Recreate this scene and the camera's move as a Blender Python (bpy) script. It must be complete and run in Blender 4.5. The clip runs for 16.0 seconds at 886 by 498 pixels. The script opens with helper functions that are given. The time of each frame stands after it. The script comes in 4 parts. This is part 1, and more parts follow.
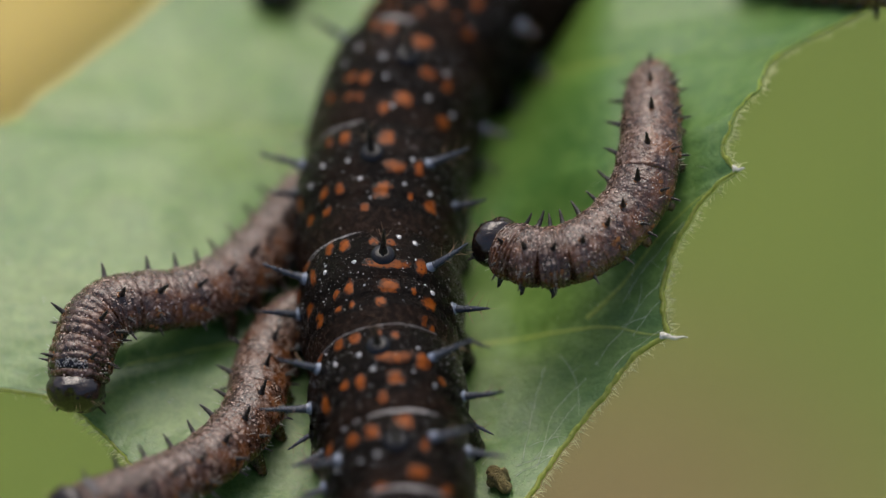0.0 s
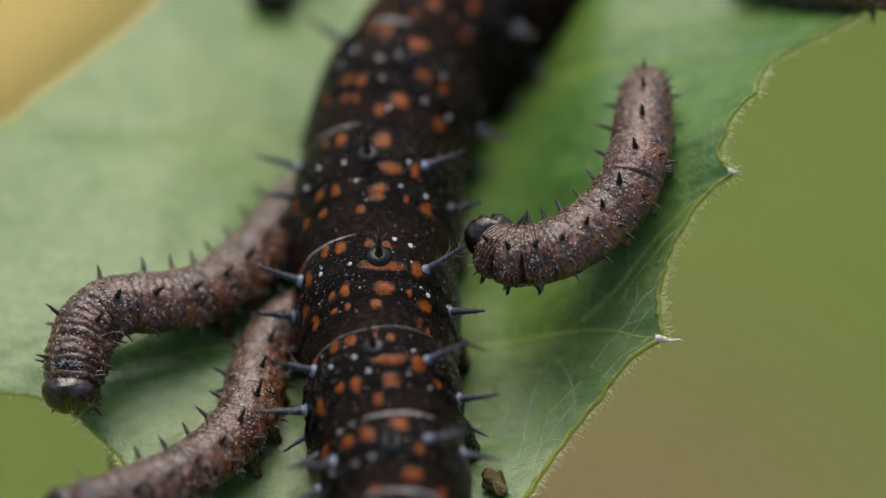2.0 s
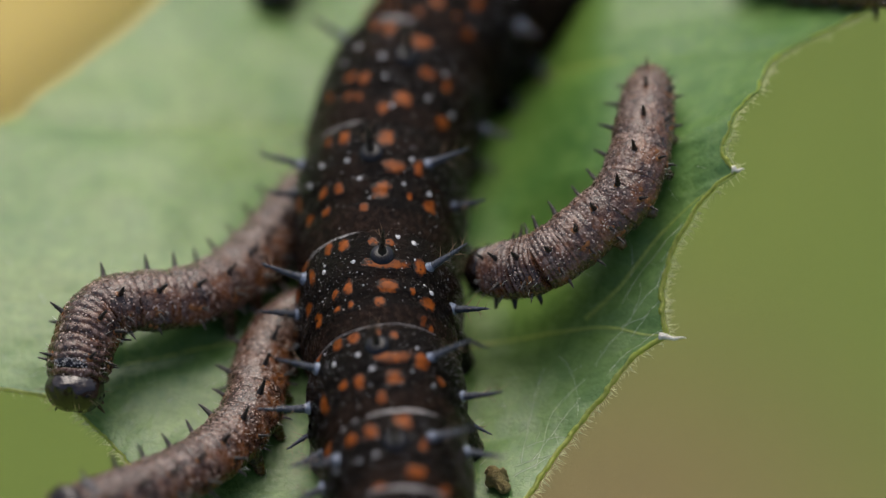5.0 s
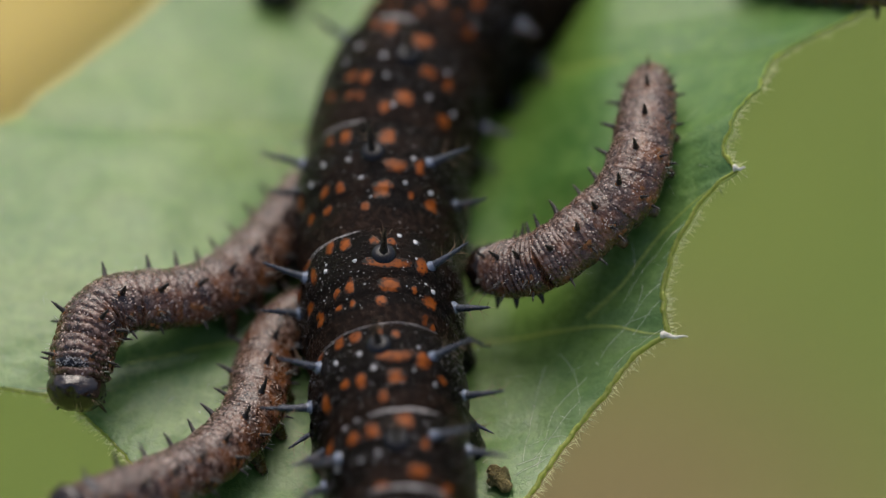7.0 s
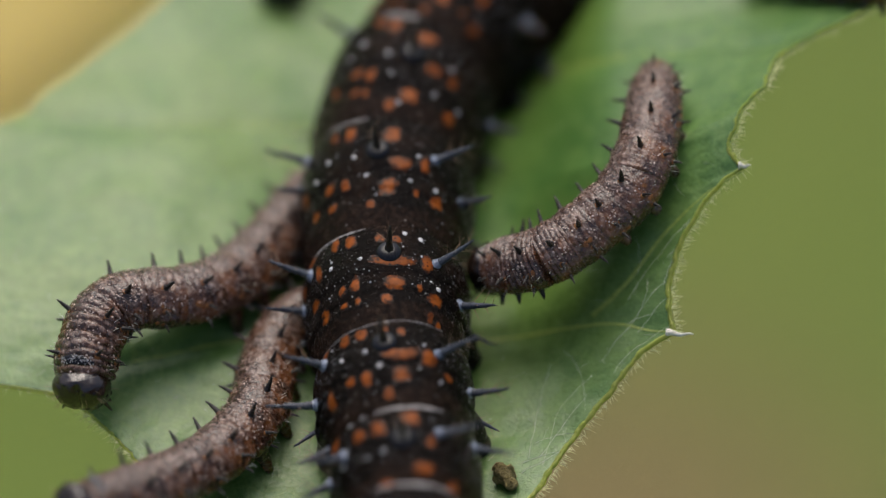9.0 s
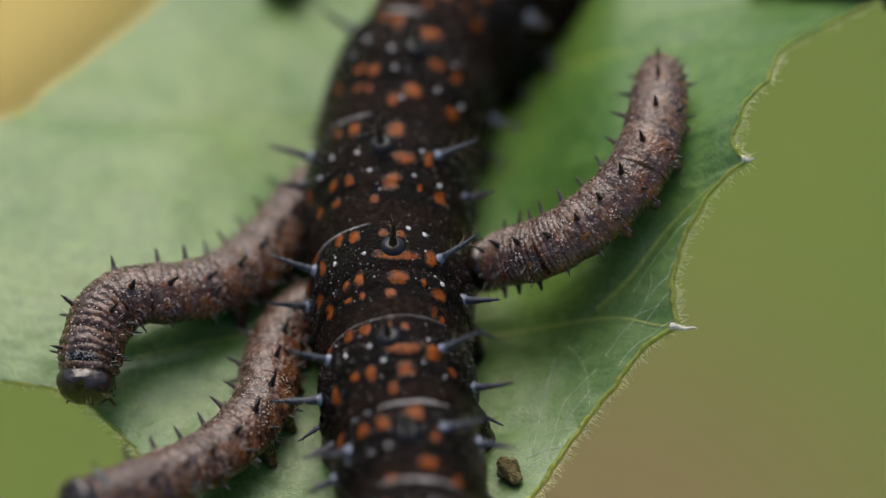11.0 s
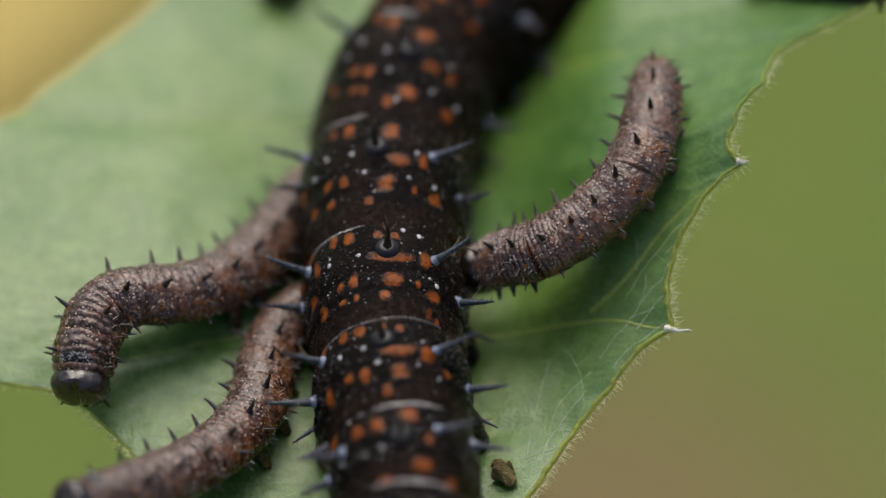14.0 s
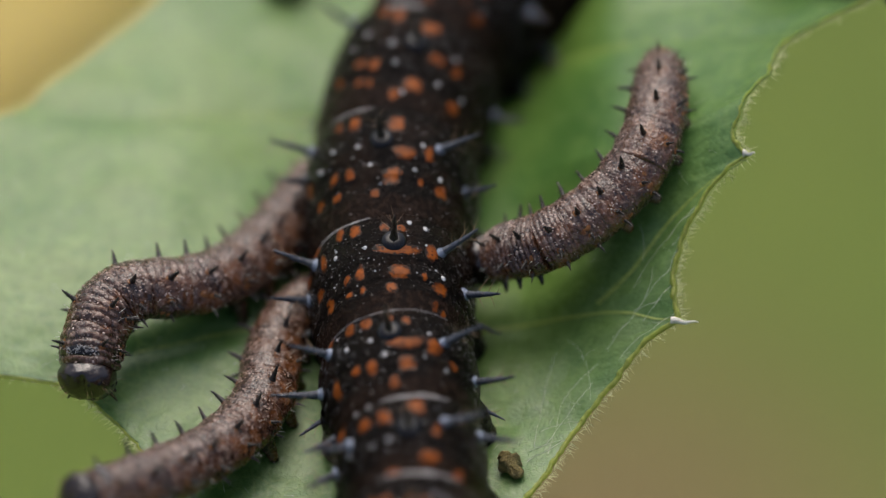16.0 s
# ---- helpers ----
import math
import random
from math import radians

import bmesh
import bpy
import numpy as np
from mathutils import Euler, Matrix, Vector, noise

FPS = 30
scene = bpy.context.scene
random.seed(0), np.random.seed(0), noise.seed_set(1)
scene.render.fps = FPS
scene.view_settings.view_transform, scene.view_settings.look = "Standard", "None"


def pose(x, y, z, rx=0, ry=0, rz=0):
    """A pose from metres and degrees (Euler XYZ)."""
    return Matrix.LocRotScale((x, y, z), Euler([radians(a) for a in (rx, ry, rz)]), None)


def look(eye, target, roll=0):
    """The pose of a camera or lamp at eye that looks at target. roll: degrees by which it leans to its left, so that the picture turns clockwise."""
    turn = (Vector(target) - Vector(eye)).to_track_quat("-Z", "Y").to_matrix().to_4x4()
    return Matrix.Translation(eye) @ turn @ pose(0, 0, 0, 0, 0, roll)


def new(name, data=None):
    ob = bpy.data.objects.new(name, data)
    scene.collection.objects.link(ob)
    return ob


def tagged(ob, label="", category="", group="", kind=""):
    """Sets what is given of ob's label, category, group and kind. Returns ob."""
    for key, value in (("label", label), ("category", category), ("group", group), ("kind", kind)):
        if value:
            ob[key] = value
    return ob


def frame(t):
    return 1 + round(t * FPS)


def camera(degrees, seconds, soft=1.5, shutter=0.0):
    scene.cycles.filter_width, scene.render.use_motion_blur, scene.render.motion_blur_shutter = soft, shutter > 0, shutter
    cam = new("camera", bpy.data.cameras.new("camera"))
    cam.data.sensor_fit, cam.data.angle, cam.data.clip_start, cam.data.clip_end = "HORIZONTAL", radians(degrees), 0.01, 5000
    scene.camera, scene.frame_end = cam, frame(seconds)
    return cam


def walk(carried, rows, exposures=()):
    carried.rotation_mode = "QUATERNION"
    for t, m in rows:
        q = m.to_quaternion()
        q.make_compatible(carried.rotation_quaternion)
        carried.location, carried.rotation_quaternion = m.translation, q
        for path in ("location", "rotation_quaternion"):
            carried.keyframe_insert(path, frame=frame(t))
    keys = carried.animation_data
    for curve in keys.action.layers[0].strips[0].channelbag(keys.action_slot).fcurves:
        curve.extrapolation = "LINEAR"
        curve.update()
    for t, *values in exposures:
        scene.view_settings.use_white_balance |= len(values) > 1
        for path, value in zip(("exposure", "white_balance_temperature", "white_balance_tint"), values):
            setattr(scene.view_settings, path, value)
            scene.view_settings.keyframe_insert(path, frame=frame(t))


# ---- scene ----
cam = camera(14.0, 16.0, soft=1.0)
# a macro lens wide open: only a thin slice is sharp
cam.data.dof.use_dof = True
cam.data.dof.focus_distance = 0.1441
cam.data.dof.aperture_fstop = 15.0

MM = 0.001
TILT = radians(48)
RIGHT = Vector((1, 0, 0))
UPWARD = Vector((0, math.sin(TILT), math.cos(TILT)))
EYE = Vector((0, -math.cos(TILT), math.sin(TILT))) * 153.0

# seconds, drift of the picture right and down in millimetres, lean in degrees
DRIFT = [
    (0.0, 0.0, 0.0, 0.0), (0.5, 0.062, 0.034, 0.028), (1.0, -0.059, 0.147, 0.123), (1.5, -0.177, 0.187, 0.161),
    (2.0, -0.171, 0.094, 0.121), (2.5, -0.065, -0.062, -0.028), (3.0, -0.014, -0.068, 0.015),
    (3.5, -0.058, 0.031, 0.1), (4.0, -0.088, 0.068, 0.153), (6.5, 0.059, -0.11, 0.042), (7.0, 0.023, -0.039, 0.044),
    (7.5, 0.092, -0.057, -0.012), (8.0, 0.158, -0.121, -0.038), (8.5, 0.202, -0.135, -0.013),
]
DRIFT += [
    (9.0, 0.237, -0.128, -0.011), (11.5, 0.405, -0.454, -0.17), (12.0, 0.411, -0.532, -0.151),
    (12.5, 0.437, -0.526, -0.149), (13.0, 0.335, -0.528, -0.129), (13.5, 0.229, -0.36, -0.107),
    (14.0, 0.171, -0.264, -0.074), (14.5, 0.119, -0.148, 0.075), (15.0, 0.225, -0.256, 0.038),
    (15.5, 0.267, -0.53, -0.164), (16.0, 0.426, -0.575, -0.249),
]


def camera_rows():
    rows = []
    for t, dx, dy, lean in DRIFT:
        shift = -dx * RIGHT + dy * UPWARD
        rows.append((t, look((EYE + shift) * MM, shift * MM, lean)))
    return rows


walk(cam, camera_rows())

# ---- light: a bright overcast sky with a soft, veiled sun ----
world = bpy.data.worlds.new("sky")
scene.world = world
world.use_nodes = True
wn = world.node_tree.nodes
sky = wn.new("ShaderNodeTexSky")
sky.sky_type = "NISHITA"
sky.sun_disc = False
SUN_ELEVATION, SUN_ROTATION = radians(60), radians(-6)
sky.sun_elevation, sky.sun_rotation = SUN_ELEVATION, SUN_ROTATION
sky.air_density, sky.dust_density, sky.ozone_density = 0.8, 6.0, 0.8
wn["Background"].inputs["Strength"].default_value = 0.15
world.node_tree.links.new(sky.outputs["Color"], wn["Background"].inputs["Color"])
sun_data = bpy.data.lights.new("sun", "SUN")
sun_data.energy, sun_data.angle, sun_data.color = 1.3, radians(55), (1.0, 0.97, 0.91)
sun_way = Vector((math.sin(SUN_ROTATION) * math.cos(SUN_ELEVATION), math.cos(SUN_ROTATION) * math.cos(SUN_ELEVATION), math.sin(SUN_ELEVATION)))
sun = new("sun", sun_data)
sun.matrix_world = look(sun_way * 3, (0, 0, 0))
scene.view_settings.exposure = 0.02


# ---- materials ----
def nodes_of(name):
    m = bpy.data.materials.new(name)
    m.use_nodes = True
    nt = m.node_tree
    return m, nt, nt.nodes["Principled BSDF"]


def add(nt, kind, **values):
    n = nt.nodes.new(kind)
    for k, v in values.items():
        n.inputs[k].default_value = v
    return n


def coords(nt, per_object=True):
    """Object coordinates, shifted for each object so that no two pieces repeat."""
    tc = nt.nodes.new("ShaderNodeTexCoord")
    if not per_object:
        return tc.outputs["Object"]
    info = nt.nodes.new("ShaderNodeObjectInfo")
    sc = nt.nodes.new("ShaderNodeVectorMath")
    sc.operation = "MULTIPLY_ADD"
    nt.links.new(info.outputs["Random"], sc.inputs[0])
    sc.inputs[1].default_value = (0.37, 0.53, 0.71)
    nt.links.new(tc.outputs["Object"], sc.inputs[2])
    return sc.outputs[0]


def noise_at(nt, vec, scale, detail=4.0, rough=0.6):
    n = add(nt, "ShaderNodeTexNoise", Scale=scale, Detail=detail, Roughness=rough)
    nt.links.new(vec, n.inputs["Vector"])
    return n.outputs["Fac"]


def ramp(nt, fac, stops):
    r = nt.nodes.new("ShaderNodeValToRGB")
    el = r.color_ramp.elements
    while len(el) < len(stops):
        el.new(0.5)
    for e, (p, c) in zip(el, stops):
        e.position, e.color = p, (*c, 1) if len(c) == 3 else c
    nt.links.new(fac, r.inputs["Fac"])
    return r.outputs["Color"]


def mix(nt, fac, a, b, kind="MIX"):
    n = nt.nodes.new("ShaderNodeMix")
    n.data_type, n.blend_type = "RGBA", kind
    for socket, value in ((n.inputs[0], fac), (n.inputs[6], a), (n.inputs[7], b)):
        if isinstance(value, (int, float)):
            socket.default_value = value
        elif isinstance(value, tuple):
            socket.default_value = (*value, 1)
        else:
            nt.links.new(value, socket)
    return n.outputs[2]


def relief(nt, bsdf, height, distance, strength=1.0):
    b = add(nt, "ShaderNodeBump", Strength=strength, Distance=distance)
    nt.links.new(height, b.inputs["Height"])
    nt.links.new(b.outputs["Normal"], bsdf.inputs["Normal"])


def add_up(nt, a, b, k):
    n = nt.nodes.new("ShaderNodeMath")
    n.operation = "MULTIPLY_ADD"
    nt.links.new(b, n.inputs[0])
    n.inputs[1].default_value = k
    nt.links.new(a, n.inputs[2])
    return n.outputs[0]


def halved(nt, a):
    n = nt.nodes.new("ShaderNodeMath")
    n.operation = "MULTIPLY"
    nt.links.new(a, n.inputs[0])
    n.inputs[1].default_value = 0.5
    return n.outputs[0]


def specks(nt, vec, scale, low, high, randomness=1.0):
    v = add(nt, "ShaderNodeTexVoronoi", Scale=scale, Randomness=randomness)
    nt.links.new(vec, v.inputs["Vector"])
    return ramp(nt, v.outputs["Distance"], [(low, (1, 1, 1)), (high, (0, 0, 0))])


def plain(name, a, b, rough, scale, bump, spec=0.5, metallic=0.0):
    m, nt, bsdf = nodes_of(name)
    vec = coords(nt)
    big, fine = noise_at(nt, vec, scale), noise_at(nt, vec, scale * 6, 3)
    col = mix(nt, big, a, b)
    col = mix(nt, 0.35, col, ramp(nt, fine, [(0.41, tuple(c * 0.6 for c in a)), (0.6, tuple(min(1, c * 1.25) for c in b))]))
    nt.links.new(col, bsdf.inputs["Base Color"])
    nt.links.new(ramp(nt, fine, [(0.41, (rough - 0.08,) * 3), (0.6, (rough + 0.1,) * 3)]), bsdf.inputs["Roughness"])
    bsdf.inputs["Specular IOR Level"].default_value = spec
    bsdf.inputs["Metallic"].default_value = metallic
    relief(nt, bsdf, add_up(nt, fine, big, 1.5), bump)
    return m


def mottled(name, a, b, scale, faded=False):
    """Skin pigment broken by darker flecks; where faded, it thins out into black skin towards its rim."""
    m, nt, bsdf = nodes_of(name)
    vec = coords(nt)
    n = noise_at(nt, vec, scale, 5, 0.75)
    col = ramp(nt, n, [(0.36, b), (0.5, a), (0.7, tuple(min(1, c * 1.35) for c in a))])
    if faded:
        core = nt.nodes.new("ShaderNodeAttribute")
        core.attribute_name = "core"
        amount = add_up(nt, core.outputs["Fac"], noise_at(nt, vec, 5200, 4, 0.75), 1.7)
        col = mix(nt, ramp(nt, halved(nt, amount), [(0.5, (0, 0, 0)), (0.67, (1, 1, 1))]), (0.004, 0.0027, 0.002), col)
        black = specks(nt, vec, 3000, 0.12, 0.2)
        col = mix(nt, black, col, (0.012, 0.006, 0.004))
    nt.links.new(col, bsdf.inputs["Base Color"])
    bsdf.inputs["Roughness"].default_value = 0.4
    bsdf.inputs["Specular IOR Level"].default_value = 0.14
    relief(nt, bsdf, n, 0.00004)
    return m


def brown_skin():
    m, nt, bsdf = nodes_of("brown_skin")
    vec = coords(nt)
    broad = noise_at(nt, vec, 900, 3)
    fine = noise_at(nt, vec, 5200, 4, 0.6)
    col = ramp(nt, broad, [(0.37, (0.017, 0.0066, 0.004)), (0.5, (0.058, 0.0215, 0.009)), (0.63, (0.165, 0.06, 0.018))])
    col = mix(nt, 0.25, col, ramp(nt, fine, [(0.41, (0.018, 0.009, 0.006)), (0.6, (0.16, 0.082, 0.05))]))
    # the back is greyer, partly its sheen painted into the colour; the flanks are rust brown
    zone = nt.nodes.new("ShaderNodeAttribute")
    zone.attribute_name = "back"
    grey = ramp(nt, add_up(nt, zone.outputs["Fac"], broad, 0.12), [(0.9, (0, 0, 0)), (1.04, (0.6, 0.6, 0.6))])
    col = mix(nt, grey, col, ramp(nt, fine, [(0.41, (0.025, 0.0128, 0.0088)), (0.6, (0.098, 0.056, 0.040))]))
    # ridges tinted paler than grooves: shading of the creases put into the colour
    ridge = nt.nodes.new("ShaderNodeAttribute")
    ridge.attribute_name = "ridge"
    crest_light = ramp(nt, add_up(nt, ridge.outputs["Fac"], broad, 1.1), [(1.05, (0, 0, 0)), (1.6, (0.8, 0.8, 0.8))])
    col = mix(nt, crest_light, col, mix(nt, grey, (0.16, 0.058, 0.020), (0.125, 0.075, 0.056)))
    # a pale broken network over the back, and pale dots
    pale_mask = specks(nt, vec, 2600, 0.2, 0.42)
    pale = nt.nodes.new("ShaderNodeMath")
    pale.operation = "MULTIPLY"
    nt.links.new(pale_mask, pale.inputs[0])
    nt.links.new(ramp(nt, add_up(nt, zone.outputs["Fac"], broad, 0.5), [(0.7, (0.08, 0.08, 0.08)), (1.0, (0.5, 0.5, 0.5))]), pale.inputs[1])
    col = mix(nt, pale.outputs[0], col, (0.29, 0.21, 0.175))
    dots = specks(nt, vec, 3600, 0.1, 0.19)
    col = mix(nt, dots, col, (0.36, 0.27, 0.23))
    nt.links.new(col, bsdf.inputs["Base Color"])
    nt.links.new(ramp(nt, fine, [(0.41, (0.14,) * 3), (0.6, (0.34,) * 3)]), bsdf.inputs["Roughness"])
    bsdf.inputs["Specular IOR Level"].default_value = 0.8
    bsdf.inputs["Subsurface Weight"].default_value = 0.0
    lumps = noise_at(nt, vec, 2400, 2)
    relief(nt, bsdf, add_up(nt, add_up(nt, fine, dots, 0.5), lumps, 1.4), 0.00007)
    return m


def black_skin():
    m, nt, bsdf = nodes_of("black_skin")
    vec = coords(nt)
    broad = noise_at(nt, vec, 420, 3)
    fine = noise_at(nt, vec, 4200, 5, 0.7)
    col = ramp(nt, broad, [(0.38, (0.002, 0.0014, 0.0011)), (0.52, (0.0045, 0.0029, 0.0021)), (0.64, (0.016, 0.0078, 0.0044))])
    col = mix(nt, 0.4, col, ramp(nt, fine, [(0.42, (0.0018, 0.0014, 0.0013)), (0.62, (0.013, 0.0085, 0.0065))]))
    # the thin skin before each ring is brown and smooth
    neck = nt.nodes.new("ShaderNodeAttribute")
    neck.attribute_name = "neck"
    brown = ramp(nt, add_up(nt, neck.outputs["Fac"], broad, 0.9), [(0.75, (0, 0, 0)), (1.45, (0.9, 0.9, 0.9))])
    col = mix(nt, brown, col, ramp(nt, fine, [(0.4, (0.006, 0.0035, 0.0025)), (0.62, (0.027, 0.015, 0.010))]))
    dots = specks(nt, vec, 2300, 0.05, 0.11)
    col = mix(nt, dots, col, (0.34, 0.32, 0.31))
    nt.links.new(col, bsdf.inputs["Base Color"])
    nt.links.new(ramp(nt, fine, [(0.41, (0.12,) * 3), (0.6, (0.32,) * 3)]), bsdf.inputs["Roughness"])
    bsdf.inputs["Specular IOR Level"].default_value = 0.06
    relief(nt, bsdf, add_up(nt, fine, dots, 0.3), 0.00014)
    return m


def see_through(m, colour, share):
    """Let part of the light pass through a thin leafy thing."""
    nt = m.node_tree
    bsdf, out = nt.nodes["Principled BSDF"], nt.nodes["Material Output"]
    tr = nt.nodes.new("ShaderNodeBsdfTranslucent")
    tr.inputs["Color"].default_value = (*colour, 1)
    mx = nt.nodes.new("ShaderNodeMixShader")
    mx.inputs[0].default_value = share
    nt.links.new(bsdf.outputs[0], mx.inputs[1])
    nt.links.new(tr.outputs[0], mx.inputs[2])
    nt.links.new(mx.outputs[0], out.inputs["Surface"])
    return m


def mesh_share(nt, net, patchy):
    """How much the fine veins show: more in some patches than in others."""
    n = nt.nodes.new("ShaderNodeMath")
    n.operation = "MULTIPLY"
    nt.links.new(net, n.inputs[0])
    nt.links.new(ramp(nt, patchy, [(0.35, (0.3, 0.3, 0.3)), (0.65, (0.8, 0.8, 0.8))]), n.inputs[1])
    return n.outputs[0]


def leaf_green():
    m, nt, bsdf = nodes_of("leaf_green")
    vec = coords(nt, False)
    broad = noise_at(nt, vec, 90, 3)
    cells = add(nt, "ShaderNodeTexVoronoi", Scale=1400.0)
    cells.feature = "DISTANCE_TO_EDGE"
    warp = add(nt, "ShaderNodeTexNoise", Scale=700.0, Detail=3.0)
    nt.links.new(vec, warp.inputs["Vector"])
    bent = nt.nodes.new("ShaderNodeVectorMath")
    bent.operation = "MULTIPLY_ADD"
    nt.links.new(warp.outputs["Color"], bent.inputs[0])
    bent.inputs[1].default_value = (0.0007,) * 3
    nt.links.new(vec, bent.inputs[2])
    nt.links.new(bent.outputs[0], cells.inputs["Vector"])
    small = add(nt, "ShaderNodeTexVoronoi", Scale=3600.0)
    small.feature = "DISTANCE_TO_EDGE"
    nt.links.new(bent.outputs[0], small.inputs["Vector"])
    fine = noise_at(nt, vec, 6000, 4)
    col = ramp(nt, broad, [(0.38, (0.042, 0.128, 0.013)), (0.52, (0.070, 0.178, 0.015)), (0.64, (0.145, 0.24, 0.018))])
    col = mix(nt, ramp(nt, noise_at(nt, vec, 260, 3), [(0.45, (0, 0, 0)), (0.68, (0.7, 0.7, 0.7))]), col, (0.112, 0.19, 0.02))
    net = ramp(nt, cells.outputs["Distance"], [(0.0, (1, 1, 1)), (0.13, (0, 0, 0))])
    col = mix(nt, mesh_share(nt, net, noise_at(nt, vec, 300, 2)), col, (0.2, 0.3, 0.06))
    # paler towards the margin: silk cover and its sheen, put into the colour
    pale_mask = nt.nodes.new("ShaderNodeAttribute")
    pale_mask.attribute_name = "margin"
    pale = ramp(nt, add_up(nt, pale_mask.outputs["Fac"], noise_at(nt, vec, 420, 4), 0.8), [(0.5, (0, 0, 0)), (1.0, (0.36, 0.36, 0.36))])
    col = mix(nt, pale, col, (0.13, 0.23, 0.085))
    col = mix(nt, 0.4, col, ramp(nt, noise_at(nt, bent.outputs[0], 1500, 3, 0.6), [(0.4, (0.028, 0.10, 0.018)), (0.6, (0.13, 0.24, 0.06))]))
    col = mix(nt, 0.2, col, ramp(nt, fine, [(0.41, (0.03, 0.09, 0.02)), (0.6, (0.14, 0.25, 0.09))]))
    nt.links.new(col, bsdf.inputs["Base Color"])
    nt.links.new(ramp(nt, fine, [(0.41, (0.30,) * 3), (0.6, (0.46,) * 3)]), bsdf.inputs["Roughness"])
    bsdf.inputs["Specular IOR Level"].default_value = 0.62
    h = add_up(nt, add_up(nt, fine, net, -0.12), ramp(nt, small.outputs["Distance"], [(0.0, (0, 0, 0)), (0.2, (1, 1, 1))]), 0.25)
    relief(nt, bsdf, h, 0.000026)
    return m


def ground_mat():
    m, nt, bsdf = nodes_of("mossy_soil")
    vec = coords(nt, False)
    # a bare patch of soil in moss, with an uneven outline
    off = nt.nodes.new("ShaderNodeVectorMath")
    off.operation = "DISTANCE"
    nt.links.new(vec, off.inputs[0])
    off.inputs[1].default_value = (0.018, 0.172, -0.25)
    edge = add_up(nt, off.outputs["Value"], noise_at(nt, vec, 25, 3), 0.02)
    bare = ramp(nt, edge, [(0.02, (1, 1, 1)), (0.07, (0, 0, 0))])
    fine = noise_at(nt, vec, 260, 5)
    moss = ramp(nt, noise_at(nt, vec, 14, 3), [(0.3, (0.096, 0.153, 0.021)), (0.7, (0.138, 0.185, 0.03))])
    soil = ramp(nt, fine, [(0.41, (0.14, 0.108, 0.044)), (0.6, (0.21, 0.16, 0.064))])
    nt.links.new(mix(nt, bare, moss, soil), bsdf.inputs["Base Color"])
    bsdf.inputs["Roughness"].default_value = 0.9
    relief(nt, bsdf, fine, 0.002)
    return m


LEAF = leaf_green()
RIM = see_through(plain("leaf_rim", (0.27, 0.36, 0.05), (0.62, 0.62, 0.2), 0.45, 1400, 0.00004), (0.62, 0.72, 0.12), 0.55)
VEIN = plain("leaf_vein", (0.19, 0.28, 0.05), (0.29, 0.36, 0.08), 0.45, 1500, 0.00002)
HAIR = plain("plant_hair", (0.6, 0.64, 0.30), (0.78, 0.78, 0.5), 0.4, 2000, 0.000001)
HUSK = plain("dry_husk", (0.78, 0.74, 0.55), (0.9, 0.88, 0.8), 0.5, 3000, 0.00006)
SILK = plain("silk", (0.55, 0.58, 0.5), (0.7, 0.72, 0.66), 0.35, 2000, 0.000001)
BROWN = brown_skin()
BLACK = black_skin()
ORANGE = mottled("orange_spot", (0.19, 0.047, 0.004), (0.06, 0.015, 0.002), 1900, True)
TAN = mottled("tan_spot", (0.2, 0.088, 0.034), (0.1, 0.042, 0.02), 5000)
WHITE = plain("white_spot", (0.3, 0.31, 0.33), (0.62, 0.63, 0.66), 0.3, 2500, 0.00001)
# pale tone of the highlights painted on the folds, and of side spine bristles
PALE = plain("pale_glint_bristle", (0.1, 0.088, 0.085), (0.42, 0.41, 0.42), 0.18, 1800, 0.00005)
SPINE = plain("black_spine", (0.008, 0.007, 0.007), (0.02, 0.017, 0.016), 0.32, 4000, 0.00002)
# spine blues: some sky reflection is put into the base colours, most at the foot
BLUE = plain("blue_black_spine", (0.016, 0.020, 0.030), (0.055, 0.070, 0.1), 0.26, 4000, 0.00003, 0.7)
BLUE_BASE = plain("blue_spine_base", (0.09, 0.11, 0.16), (0.24, 0.29, 0.38), 0.2, 3000, 0.00001, 0.7)
BRISTLE = plain("bristle", (0.16, 0.09, 0.045), (0.3, 0.2, 0.12), 0.35, 4000, 0.000001)
HEAD = plain("head_shell", (0.003, 0.0022, 0.0018), (0.022, 0.011, 0.006), 0.13, 1100, 0.00003, 0.9)
LIP = plain("face_plate_shell", (0.02, 0.012, 0.008), (0.09, 0.05, 0.03), 0.2, 2600, 0.00004, 0.5)
FRASS = plain("dropping", (0.09, 0.066, 0.024), (0.5, 0.4, 0.15), 0.5, 2600, 0.0003)
BARK = plain("green_stem", (0.10, 0.16, 0.05), (0.16, 0.2, 0.08), 0.55, 400, 0.0002)
YELLOW = plain("yellow_leaf", (0.29, 0.17, 0.06), (0.45, 0.39, 0.05), 0.6, 60, 0.0003)
GROUND = ground_mat()


GREY_GRAIN = plain("grey_grain", (0.07, 0.065, 0.065), (0.36, 0.36, 0.38), 0.3, 3000, 0.00001)
WHITE_DULL = plain("pale_grain", (0.24, 0.165, 0.135), (0.55, 0.45, 0.40), 0.18, 3000, 0.00001)
GLOSS = plain("glossy_black", (0.004, 0.005, 0.006), (0.009, 0.010, 0.014), 0.1, 3000, 0.000002, 0.32)


